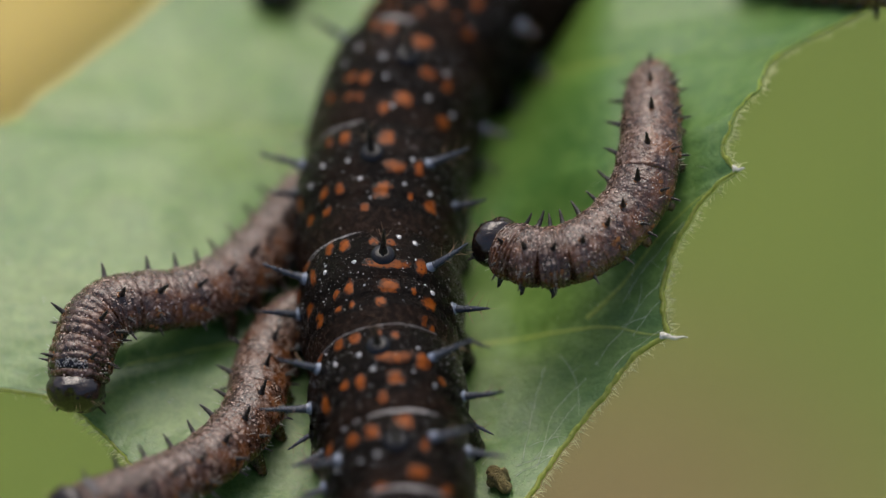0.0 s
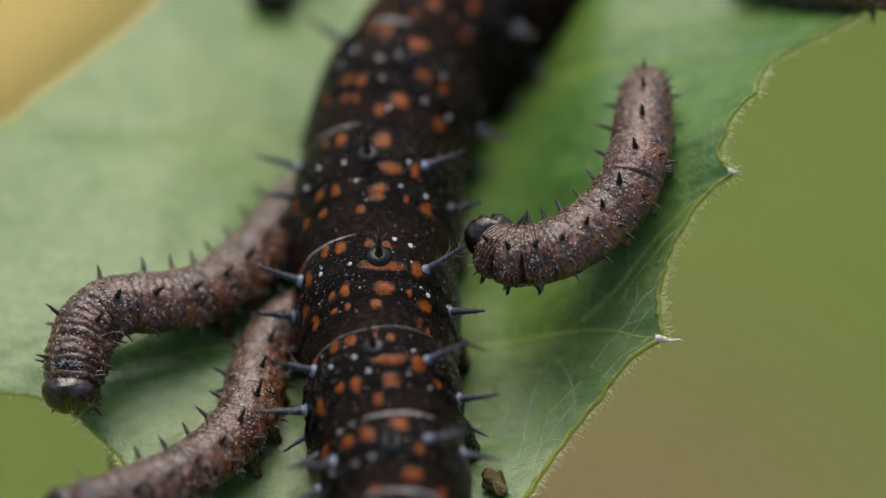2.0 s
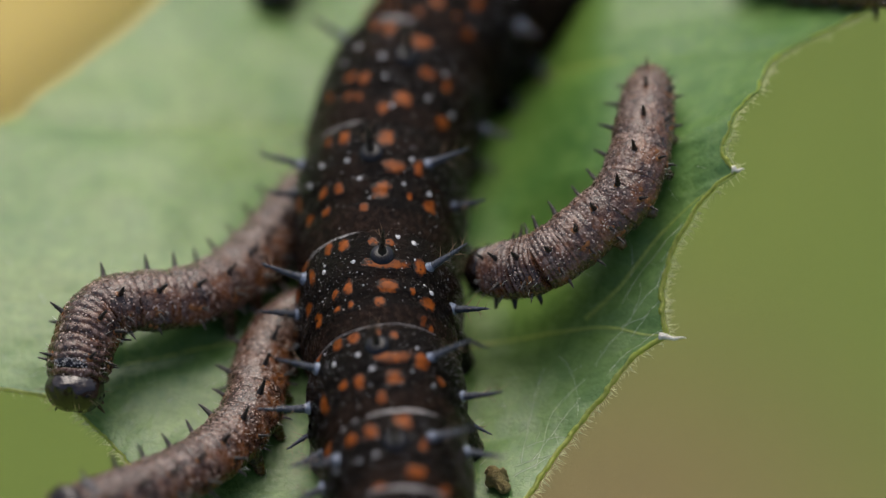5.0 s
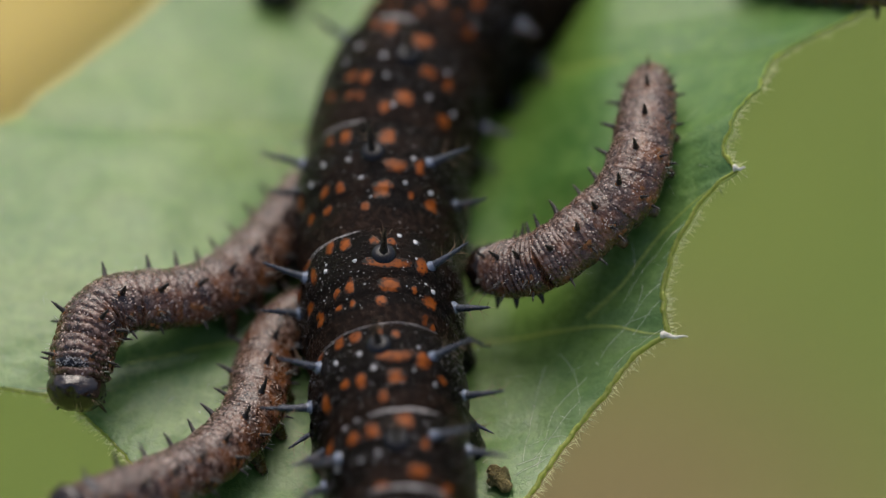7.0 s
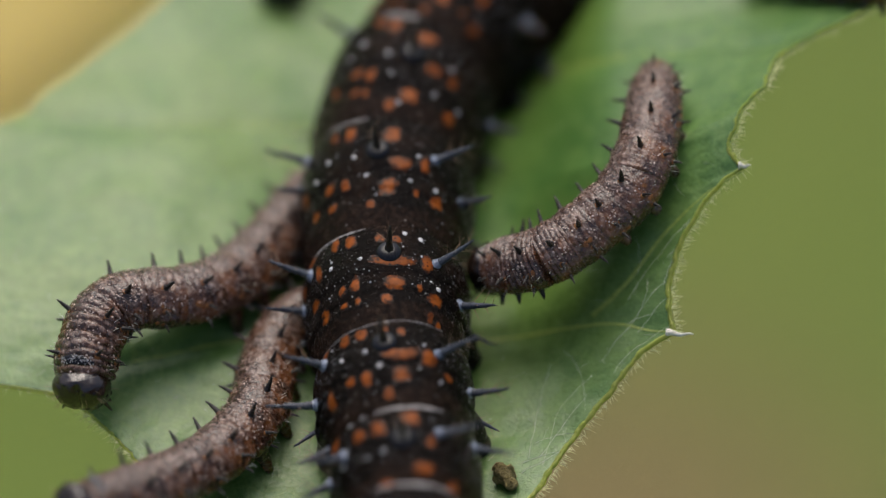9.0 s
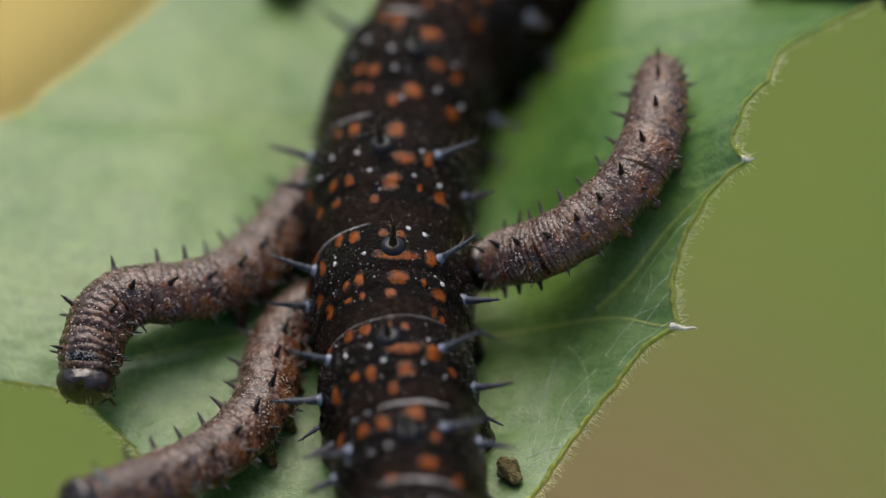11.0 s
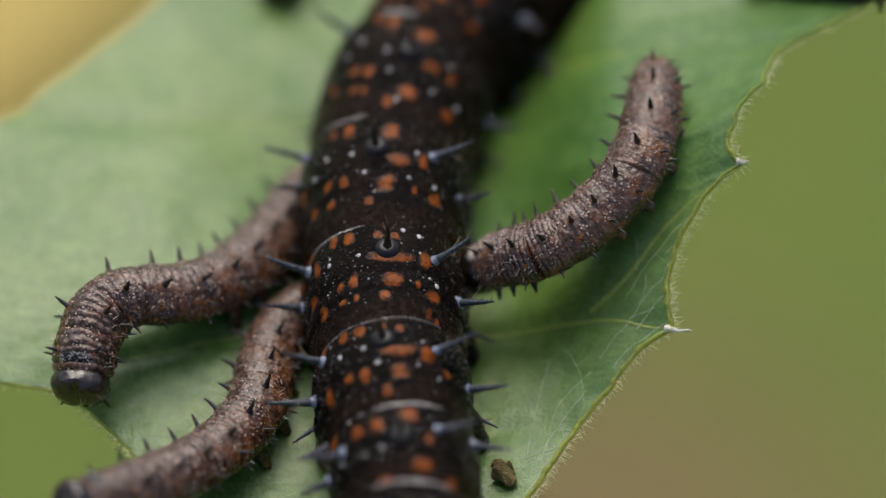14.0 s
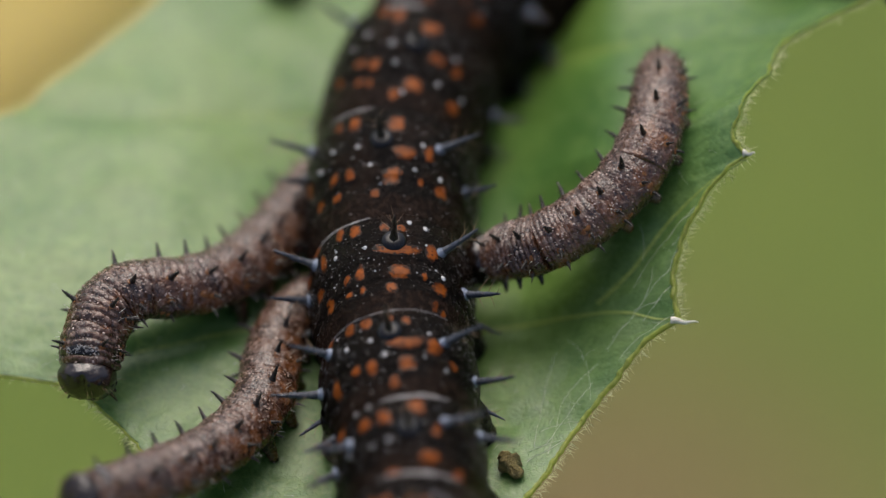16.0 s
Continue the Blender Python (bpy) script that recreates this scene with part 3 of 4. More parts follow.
def build_plant():
    plant = thing("plant", (30, 330, -250), "green plant with one broad eaten leaf reaching out", "plant")
    plant.location = (0, 0, 0)
    build_leaf(plant)
    v, f = [], []
    stem = spline([(30, 335, -250), (33, 336, -170), (28, 332, -80), (30, 330, 30), (34, 328, 120)], 14)
    twig = spline([(29, 331, -20), (26, 250, 22), (20, 140, 26), (15, 60, 9), (12.8, 33.5, -0.3)], 14)
    for name, line, r0, r1 in (("stem", stem, 3.2, 2.2), ("leaf_stalk", twig, 1.3, 0.7)):
        v, f = [], []
        n = len(line)
        for i, p in enumerate(line):
            t = (line[min(i + 1, n - 1)] - line[max(i - 1, 0)]).normalized()
            a = t.orthogonal().normalized()
            b = t.cross(a)
            r = (r0 + (r1 - r0) * i / n) * (1 + 0.05 * math.sin(i * 1.3))
            for k in range(12):
                an = math.pi * k / 6
                v.append(p + a * math.cos(an) * r + b * math.sin(an) * r)
        for i in range(n - 1):
            for k in range(12):
                k2 = (k + 1) % 12
                f.append((i * 12 + k, i * 12 + k2, i * 12 + 12 + k2, i * 12 + 12 + k))
        f += [tuple(range(12))[::-1], tuple((n - 1) * 12 + k for k in range(12))]
        link_mesh(name, v, f, BARK, plant)


def build_ground():
    n, size = 60, 60.0
    verts, faces = [], []
    for i in range(n + 1):
        for j in range(n + 1):
            u, w = i / n * 2 - 1, j / n * 2 - 1
            x, y = size * math.copysign(abs(u) ** 5, u), size * math.copysign(abs(w) ** 5, w)
            far = min(1, math.hypot(x, y) / 3)
            verts.append((x, y + 0.2, -0.25 + far * 0.12 * noise.noise((x * 0.4, y * 0.4, 0))))
    for i in range(n):
        for j in range(n):
            q = i * (n + 1) + j
            faces.append((q, q + n + 1, q + n + 2, q + 1))
    g = link_mesh("ground", [tuple(c / MM for c in v) for v in verts], faces, GROUND)
    tagged(g, "mossy green ground with bare brown soil", "ground", kind="structure")


def build_yellow_leaf():
    """A yellowed leaf that lies on the ground far below."""
    v, f = [], []
    n, m = 24, 10
    for i in range(n + 1):
        u = i / n
        w = 48 * math.sin(math.pi * min(1, 0.04 + 0.96 * u)) ** 0.8 + 0.3
        for j in range(m + 1):
            s = j / m * 2 - 1
            v.append((s * w, (u - 0.5) * 180, 1.2 + 3.5 * s * s + 2 * math.sin(u * 5)))
    for i in range(n):
        for j in range(m):
            q = i * (m + 1) + j
            f.append((q, q + 1, q + m + 2, q + m + 1))
    ob = link_mesh("fallen_leaf", v, f, YELLOW)
    solid = ob.modifiers.new("thickness", "SOLIDIFY")
    solid.thickness = 0.4 * MM
    ob.matrix_basis = pose(-0.085, 0.285, -0.2495, 0, 0, -35)
    v, f = [], []
    cone_into(v, f, (0, -100, 2.2), (0, 90, 2.6), 1.8, 0.5, 8, 0, 12)
    link_mesh("midrib", v, f, BARK, ob)
    tagged(ob, "yellowed fallen leaf lying on the mossy ground", "leaf")


build_ground()
build_plant()
build_yellow_leaf()


# ---- the large spiny caterpillar ----
BIG_LINE = [(-1.47, -21.32, 3.3), (-1.57, -16.47, 3.3), (-2.05, -11.95, 3.3), (-2.41, -7.75, 3.2), (-2.61, -2.85, 3.2), (-2.38, 2.12, 3.2), (-1.45, 6.4, 3.2), (0.3, 9.7, 3.3), (3.1, 12.1, 3.4), (6.4, 13.9, 3.4), (10.2, 15.3, 3.5), (15.0, 16.6, 3.5)]
BIG = Line(BIG_LINE)
# along the body from the head: where each segment's back thorn stands, how far round it stands, and where its rear lip ends
THORNS = [1.9, 5.96, 10.58, 15.26, 20.66, 26.42, 31.9, 37.2, 42.0, 46.0]
THORN_TURN = [0, -2.5, -7, 2, -5.5, 6.5, 5, 5, 5, 5]
LIPS = [0.2, 3.95, 7.62, 11.85, 16.86, 22.72, 28.92, 34.3, 39.5, 44.2, 47.9]
# orange patches of single segments: degrees round the back, millimetres from the back thorn, width, length
ORANGE_E = [(-26, 1.62, 0.71, 0.66), (-13, 1.44, 0.7, 0.99), (12, 1.02, 1.06, 0.89), (24, -0.54, 0.91, 0.56), (11, -2.4, 0.97, 0.9), (-1, -3.0, 0.56, 0.56), (-30, -1.26, 0.64, 0.67), (-19, -1.44, 0.52, 0.67), (-28, -2.28, 0.45, 0.5), (-20, -2.46, 0.34, 0.45), (40, -0.66, 0.53, 0.67), (23, 3.78, 0.99, 0.99), (44, -2.7, 0.73, 0.67), (-48, -1.86, 0.41, 0.56)]
ORANGE_D = [(-37, 1.14, 0.45, 0.55), (-25, 1.02, 0.55, 0.82), (4, 0.84, 0.8, 0.85), (11, -0.66, 0.96, 0.63), (28, -0.54, 0.47, 0.73), (2, -1.92, 0.91, 0.72), (-42, -1.38, 0.54, 0.58), (-28, -1.56, 0.42, 0.57), (-74, -0.66, 0.68, 0.7), (-40, -2.4, 0.49, 0.47), (-60, -2.16, 0.51, 0.47), (40, -2.16, 0.64, 0.62), (23, -2.04, 0.25, 0.31), (-10, -2.76, 0.39, 0.36)]
ORANGE_A = [(-38, 1.02, 0.39, 0.71), (-25, 0.84, 0.49, 0.61), (-4, 0.72, 0.35, 0.4), (8, 0.66, 0.47, 0.35), (4, -0.48, 1.87, 0.45), (30, -0.36, 0.52, 0.75), (5, -1.56, 0.82, 0.65), (-25, -1.32, 0.44, 0.75), (-36, -1.38, 0.34, 0.55), (-68, -1.02, 0.58, 0.56), (-2, -2.34, 0.46, 0.45), (38, -2.04, 0.72, 0.65), (-24, -2.22, 0.24, 0.4), (-36, -2.16, 0.38, 0.3), (-56, -2.04, 0.53, 0.61), (-84, 0.42, 0.69, 0.52), (-56, 0.18, 0.39, 0.82), (-67, 1.38, 0.75, 0.73), (24, -1.68, 0.25, 0.35), (34, -3.0, 0.26, 0.51), (42, -3.18, 0.28, 0.41)]
ORANGE_B = [(-38, 0.72, 0.5, 0.65), (-24, 0.66, 0.51, 0.6), (-6, 0.6, 0.34, 0.4), (6, 0.48, 0.35, 0.5), (-61, 0.9, 0.39, 0.61), (4, -0.6, 1.84, 0.44), (26, -0.66, 0.75, 0.69), (4, -1.56, 0.87, 0.57), (-24, -1.44, 0.46, 0.63), (-38, -1.32, 0.45, 0.48), (-63, -1.32, 0.64, 0.96), (44, -1.26, 0.41, 0.43), (-8, -2.34, 0.41, 0.46)]
ORANGE_C = [(5, 0.9, 0.82, 0.81), (-20, 0.66, 0.62, 0.76), (-37, 0.66, 0.66, 0.66), (-67, 1.26, 0.78, 0.83), (20, -0.18, 0.48, 0.6), (12, -1.38, 1.08, 0.65), (-19, -1.98, 0.74, 0.5), (18, -2.52, 0.75, 0.5), (42, -1.92, 0.59, 0.7)]
ORANGE_OF = {1: ORANGE_C, 2: ORANGE_B, 3: ORANGE_A, 4: ORANGE_D, 5: ORANGE_E}
# white waxy dots: degrees, millimetres from the back thorn, size
WHITE_E = [(-32, 0.42, 0.49), (-10, -0.24, 0.45), (-4, -1.38, 0.33), (5, -2.88, 0.37), (-40, -0.24, 0.33), (36, -0.06, 0.37), (52, -1.86, 0.45), (29, -1.86, 0.37)]
WHITE_D = [(-22, -0.24, 0.33), (-42, -0.0, 0.35), (-55, -0.54, 0.33), (-13, -1.26, 0.33), (18, -1.5, 0.29), (38, -1.56, 0.35), (23, -0.12, 0.31), (-6, -2.28, 0.18)]
WHITE_A = [(-19, -0.18, 0.25), (-43, -0.06, 0.25), (-42, 0.24, 0.15), (40, -1.44, 0.28), (14, 1.02, 0.3), (26, 0.84, 0.3), (-13, -1.44, 0.12), (-48, -1.38, 0.12), (34, -1.14, 0.15), (26, -0.06, 0.16)]
WHITE_B = [(-22, -0.24, 0.31), (-43, -0.12, 0.28), (-13, -0.96, 0.3), (-52, 0.72, 0.16), (23, -0.12, 0.21), (-43, -0.18, 0.23), (-13, -1.02, 0.28), (36, -1.68, 0.21), (18, -1.26, 0.21)]
WHITE_C = [(-34, 1.62, 0.36), (-48, 1.62, 0.36), (-19, -0.42, 0.36), (-34, -0.48, 0.3), (-61, -0.12, 0.36)]
WHITE_OF = {1: WHITE_C, 2: WHITE_B, 3: WHITE_A, 4: WHITE_D, 5: WHITE_E}
# flank spines: degrees, millimetres from the back thorn, reach to the right, along the body and up
SPINES_E = [(-68, 2.1, -1.45, -0.55, 1.26), (96, 0.18, 1.56, -0.97, 0.79)]
SPINES_F = [(65, 1.42, 1.68, -0.53, 0.95), (112, 2.2, 1.85, -0.44, 0.61), (-68, 0.4, -1.8, 0.08, 0.87)]
SPINES_G = [(38, -0.3, 1.61, 0.07, 1.18), (112, 1.4, 1.8, -0.75, 0.43), (-68, 0.4, -1.8, 0.08, 0.87)]
SPINES_D = [(-72, 1.32, -1.87, -0.13, 0.83), (35, -0.0, 1.75, 0.09, 0.97), (68, -0.9, 1.36, -0.86, 1.19), (-85, 0.42, -0.91, -1.16, 1.35)]
SPINES_A = [(-68, 0.66, -1.8, 0.08, 0.87), (38, -0.18, 1.61, 0.07, 1.18), (68, -1.26, 1.51, -0.9, 0.96), (-91, -0.12, -1.71, -0.5, 0.91)]
SPINES_B = [(-64, 0.48, -1.74, -0.13, 0.97), (35, -0.36, 1.6, -0.16, 1.19), (80, -0.78, 1.56, -0.85, 0.92), (-92, -0.3, -2.13, -0.36, 0.39)]
SPINES_C = [(-58, 0.3, -1.5, -0.96, 0.92), (28, 0.3, 1.67, -0.61, 0.91), (72, 0.66, 1.53, -1.0, 0.81), (-92, 0.24, -1.38, -1.21, 0.79), (-94, 2.16, -1.48, -1.23, 0.55)]
SPINES_OF = {1: SPINES_C, 2: SPINES_B, 3: SPINES_A, 4: SPINES_D, 5: SPINES_E, 6: SPINES_F, 7: SPINES_G}
# pale strip painted as the glint on each fold's lip: from and to in degrees, half width, how broken it is
LIP_GLINTS = [(-30, 40, 0.12, 0.5), (-22, 36, 0.13, 0.3), (-68, 44, 0.035, 1.0), (-66, -14, 0.08, 0.7), (-50, -14, 0.12, 0.4), (-32, 0, 0.22, 0.2), (-30, 10, 0.15, 0.6), (-30, 10, 0.1, 0.6), (-30, 10, 0.1, 0.6), (-30, 10, 0.1, 0.6)]


def big_segment(s):
    return min(max(bisect_index(LIPS, s) - 1, 0), len(LIPS) - 2)


def big_radius(s, i=None):
    """Radius of the body; each segment has a swollen main ring behind, two narrow rings before it and a thin neck."""
    i = big_segment(s) if i is None else i
    lo, hi = LIPS[i], LIPS[i + 1]
    u = min(max((hi - s) / (hi - lo), -0.05), 1.05)
    ends = float(np.interp(s / BIG.length, (0, 0.1, 0.18, 0.26, 0.36, 0.45, 0.6, 0.75, 1), (0.87, 0.91, 0.96, 1.01, 1.09, 1.155, 1.145, 1.04, 0.62)))
    shape = float(np.interp(u, (-0.05, 0.0, 0.035, 0.09, 0.2, 0.36, 0.47, 0.515, 0.54, 0.6, 0.67, 0.7, 0.73, 0.79, 0.84, 0.93, 1.05),
                            (0.89, 0.93, 0.965, 0.992, 1.012, 1.012, 0.998, 0.97, 0.976, 0.998, 0.986, 0.958, 0.966, 0.978, 0.962, 0.92, 0.875)))
    return 3.05 * ends * shape


def big_skin(s, theta, lift=0.0, i=None):
    """A point of the uneven skin."""
    i = big_segment(s) if i is None else i
    a, b = section(theta, 0.10)
    wave = 0.12 * noise.noise((a * 1.6, b * 1.6, s * 0.35 + i * 5))
    q = Vector((a * 3 + i * 7.1, s * 1.4, b * 3))
    r = big_radius(s + wave, i) * (1 + 0.008 * noise.noise(q * 0.9) + 0.006 * noise.noise(q * 2.6) + 0.003 * noise.noise(q * 7)) + lift
    right, t, up = BIG.axes(s)
    return BIG.at(s) + right * (a * r) + up * (b * r)


def skin_patch(name, s, theta, w, h, seed, lift, mat, seg, i, label, bend=0.0):
    """A small pigment patch that follows the skin; its pigment fades towards the ragged rim."""
    rng = random.Random(seed)
    k = [rng.uniform(0.78, 1.18) for _ in range(9)]
    n, rings = 26, (0.0, 0.35, 0.65, 0.85, 1.0)
    r = big_radius(s, i)
    verts, faces, core = [big_skin(s, theta, lift, i)], [], [1.0]
    for q in rings[1:]:
        for j in range(n):
            an = 2 * math.pi * j / n
            f = float(np.interp(an / (2 * math.pi) * 9, range(10), k + k[:1]))
            x, y = math.cos(an), math.sin(an)
            x, y = math.copysign(abs(x) ** 0.8, x), math.copysign(abs(y) ** 0.8, y)
            dth = x * w / 2 * f * q / r
            ds = y * h / 2 * f * q + bend * (x * q) ** 2
            verts.append(big_skin(s + ds, theta + dth, lift * (1 - 1.3 * q ** 3), i))
            core.append(1 - q)
    for j in range(n):
        j2 = (j + 1) % n
        faces.append((0, 1 + j, 1 + j2))
        for m in range(len(rings) - 2):
            a, b = 1 + m * n, 1 + (m + 1) * n
            faces.append((a + j, b + j, b + j2, a + j2))
    ob = link_mesh(name, verts, faces, mat, seg, label)
    ob.data.attributes.new("core", "FLOAT", "POINT").data.foreach_set("value", core)
    return ob


def big_grains(seg, i, count, spread, sizes, mat, rng, label):
    v, f = [], []
    lo, hi = LIPS[i], LIPS[i + 1]
    for _ in range(count):
        s, a = lo + (hi - lo) * rng.triangular(0.12, 0.98, 0.7), radians(rng.uniform(-spread, spread))
        w = rng.uniform(*sizes) * rng.uniform(0.55, 1)
        p = big_skin(s, a, 0, i)
        right, t, up = BIG.axes(s)
        nrm = (right * math.sin(a) + up * math.cos(a)).normalized()
        cone_into(v, f, p - nrm * 0.02, p + nrm * w * 0.2, w * 0.55, w * 0.3, 7, 0, 2)
    tagged(link_mesh("skin_grain", v, f, mat, seg, label), kind="stuff")


def big_stand(s, theta, way, i, sink=0.03):
    """Pose of a spine at s and theta; way: its direction right, along the body and up."""
    right, t, up = BIG.axes(s)
    d = (right * way[0] + t * way[1] + up * way[2]).normalized()
    m = d.to_track_quat("Z", "Y").to_matrix().to_4x4()
    m.translation = big_skin(s, theta, -sink, i) * MM
    return m


def dome_mesh(name, r, height, mat, parent, m, label):
    """A shining round foot: a flattened button with a turned rim."""
    v, f = [], []
    profile = ((1.06, -0.3), (1.0, 0.15), (0.92, 0.42), (0.78, 0.66), (0.58, 0.85), (0.38, 0.97), (0.2, 1.02))
    for rr, hh in profile:
        for j in range(28):
            an = math.pi * j / 14
            v.append((r * rr * math.cos(an), r * rr * math.sin(an), hh * height))
    for k in range(len(profile) - 1):
        for j in range(28):
            j2 = (j + 1) % 28
            f.append((k * 28 + j, k * 28 + j2, k * 28 + 28 + j2, k * 28 + 28 + j))
    f.append(tuple((len(profile) - 1) * 28 + j for j in range(28)))
    return link_mesh(name, v, f, mat, parent, label, None, m)


def build_big():
    cat = thing("caterpillar", (0, 0, 0), "large black spiny caterpillar with orange and white spots on the leaf", "caterpillar")
    side = [spine_mesh("spine", 2.0, 0.155, (BLUE, BLUE_BASE, BRISTLE), 9, k) for k in range(4)]
    back = [spine_mesh("spine", 1.4, 0.14, (SPINE, SPINE, BRISTLE), 9, k + 10) for k in range(3)]
    rng = random.Random(3)
    for i in range(len(LIPS) - 1):
        lo, hi, mid, turn = LIPS[i], LIPS[i + 1], THORNS[i], THORN_TURN[i]
        n_len, n_ang = 72, 96
        verts, faces, neck = [], [], []
        for k in range(n_len + 1):
            s = lo - 0.25 + (hi + 0.22 - lo) * k / n_len
            for j in range(n_ang):
                th = 2 * math.pi * j / n_ang
                verts.append(big_skin(s, th if th <= math.pi else th - 2 * math.pi, 0, i))
                neck.append(float(np.interp((hi - s) / (hi - lo), (0, 0.76, 0.9, 1), (0, 0, 1, 1))))
        for k in range(n_len):
            for j in range(n_ang):
                j2 = (j + 1) % n_ang
                faces.append((k * n_ang + j, (k + 1) * n_ang + j, (k + 1) * n_ang + j2, k * n_ang + j2))
        # the rear lip turns in under the next segment
        faces.append(tuple(n_len * n_ang + j for j in range(n_ang))[::-1])
        seg = link_mesh("segment", verts, faces, BLACK, cat)
        seg.data.attributes.new("neck", "FLOAT", "POINT").data.foreach_set("value", neck)
        spots = ORANGE_OF.get(i, ORANGE_A)
        stretch = (hi - lo) / 5.0 if i not in ORANGE_OF else 1.0
        sharp = (0.9, 0.88, 0.95, 1.0, 0.94, 0.88, 0.88, 0.88, 0.88, 0.88)[i]
        for k, (deg, ds, w, h) in enumerate(spots):
            long = w > 1.5
            skin_patch("orange_spot", mid + ds * stretch, radians(deg), w * (1.12 if long else 1.26) * sharp, h * 1.34 * sharp, i * 40 + k, 0.018, ORANGE, seg, i, "rusty orange skin spot", 0.22 if long else 0.0)
        for k, (deg, ds, w) in enumerate(WHITE_OF.get(i, WHITE_A)):
            skin_patch("white_spot", mid + ds * stretch, radians(deg), w * 0.8 * sharp ** 3, w * 0.8 * sharp ** 3, i * 50 + k, 0.05, WHITE, seg, i, "small white waxy dot")
        big_grains(seg, i, 420, 105, (0.025, 0.055), GREY_GRAIN, rng, "tiny grey raised skin grains")
        big_grains(seg, i, 110, 95, (0.045, 0.085), WHITE, rng, "scattered white raised skin dots")
        # a pale strip along the lip of the fold, its highlight put into the colour
        a0, a1, half, broken = LIP_GLINTS[i]
        pv, pf, steps = [], [], 36
        for k in range(steps + 1):
            f = k / steps
            th = radians(a0 + (a1 - a0) * f)
            w = half * math.sin(math.pi * min(max(f, 0.03), 0.97)) ** 0.4 * max(0.02, 1 + 2.0 * broken * (noise.noise((f * 6, i * 1.7, 0)) + 0.6 * noise.noise((f * 17, i * 1.7, 3))))
            s = hi - 0.1 - half * 0.5 + 0.06 * noise.noise((f * 4, i * 2.3, 5))
            pv += [big_skin(s - w, th, -0.01, i), big_skin(s - w * 0.4, th, 0.025, i), big_skin(s + w * 0.4, th, 0.025, i), big_skin(s + w, th, -0.01, i)]
        for k in range(steps):
            for c in range(3):
                pf.append((k * 4 + c, k * 4 + c + 1, k * 4 + c + 5, k * 4 + c + 4))
        link_mesh("fold_lip", pv, pf, PALE, seg, "pale strip painted as the glint on the skin fold's edge")
        # the back thorn on its shining foot
        th = radians(turn)
        out = (math.sin(th), 0.02, math.cos(th))
        foot = big_stand(mid, th, (math.sin(th), -0.1, math.cos(th)), i, 0.02)
        dome_mesh("spine_foot", 0.5, 0.2, GLOSS, seg, foot, "glossy blue-black round foot of the back spine")
        ob = new("spine", back[i % 3])
        ob.parent = seg
        ob.matrix_basis = big_stand(mid, th, out, i, -0.12)
        # the long spines in rows on the flanks
        for k, (deg, ds, x, y, z) in enumerate(SPINES_OF.get(i, SPINES_A) + [(-118, -0.4, -1.3, -0.5, -0.5), (118, -0.4, 1.3, -0.5, -0.5)]):
            s, th = mid + ds, radians(deg)
            size = Vector((x, y, z)).length / 2.0
            ob = new("spine", side[(i + k) % 4])
            ob.parent = seg
            ob.matrix_basis = big_stand(s, th, (x, y, z), i) @ Matrix.Scale(size, 4)
            ob["label"] = "blue-black bristled spine, sky reflection coloured pale blue on its foot"
            if abs(deg) > 60 or deg < 0:
                n = Vector((math.sin(th), 0.0, math.cos(th)))
                dome_mesh("spine_foot", 0.28, 0.16, BLUE_BASE, seg, big_stand(s, th, tuple(n + Vector((x, y, z)) * 0.35), i, 0.03), "swollen foot of a spine, pale blue with sky reflection in its colour")
        # stout legs below
        for sign in (-1, 1):
            v, f = [], []
            q0 = mid - 0.7
            p = BIG.at(q0).lerp(big_skin(q0, radians(120 * sign), 0, i), 0.75)
            right, t, up = BIG.axes(q0)
            q = BIG.at(q0) + right * (3.3 if sign > 0 else -2.6)
            q.z = leaf_height(q.x, q.y) + 0.02
            cone_into(v, f, p, q, 1.15, 0.62, 16, 0, 6, 0.05)
            link_mesh("proleg", v, f, BLACK, seg)
    # tail plate and head close the two ends
    for s, w, name in ((LIPS[0], -1, "head"), (LIPS[-1], 1, "tail_plate")):
        v, f = [], []
        right, t, up = BIG.axes(s)
        c = BIG.at(s)
        r0 = 2.5 if name == "head" else 1.75
        for i in range(9):
            a = math.pi / 2 * i / 8
            for j in range(28):
                th = 2 * math.pi * j / 28
                lobe = 1 + (0.06 * math.cos(2 * th) if name == "head" else 0)
                v.append(c + t * w * math.sin(a) * r0 * 0.9 + (right * math.sin(th) + up * math.cos(th)) * (math.cos(a) * r0 * lobe + 0.02))
        for i in range(8):
            for j in range(28):
                k = (j + 1) % 28
                q = (i * 28 + j, i * 28 + k, i * 28 + 28 + k, i * 28 + 28 + j)
                f.append(q if w < 0 else q[::-1])
        link_mesh(name, v, f, HEAD if name == "head" else BLACK, cat)
    return cat


# ---- the small brown caterpillars ----
def small_radius(q, n_rings, r, u):
    """Radius within one segment, q from 0 to 1; u runs from tail to head along the whole body."""
    ends = float(np.interp(u, (0, 0.03, 0.08, 0.18, 0.36, 0.8, 0.93, 1.0), (0.45, 0.66, 0.82, 0.94, 1.03, 1.0, 0.95, 0.86)))
    fold = 1.01 - 0.05 * abs(2 * q - 1) ** 3
    return r * ends * fold


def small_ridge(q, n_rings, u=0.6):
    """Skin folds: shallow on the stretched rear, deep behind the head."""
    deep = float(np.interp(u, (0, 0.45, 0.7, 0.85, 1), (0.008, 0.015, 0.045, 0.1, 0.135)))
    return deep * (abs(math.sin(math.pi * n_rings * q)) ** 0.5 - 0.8)


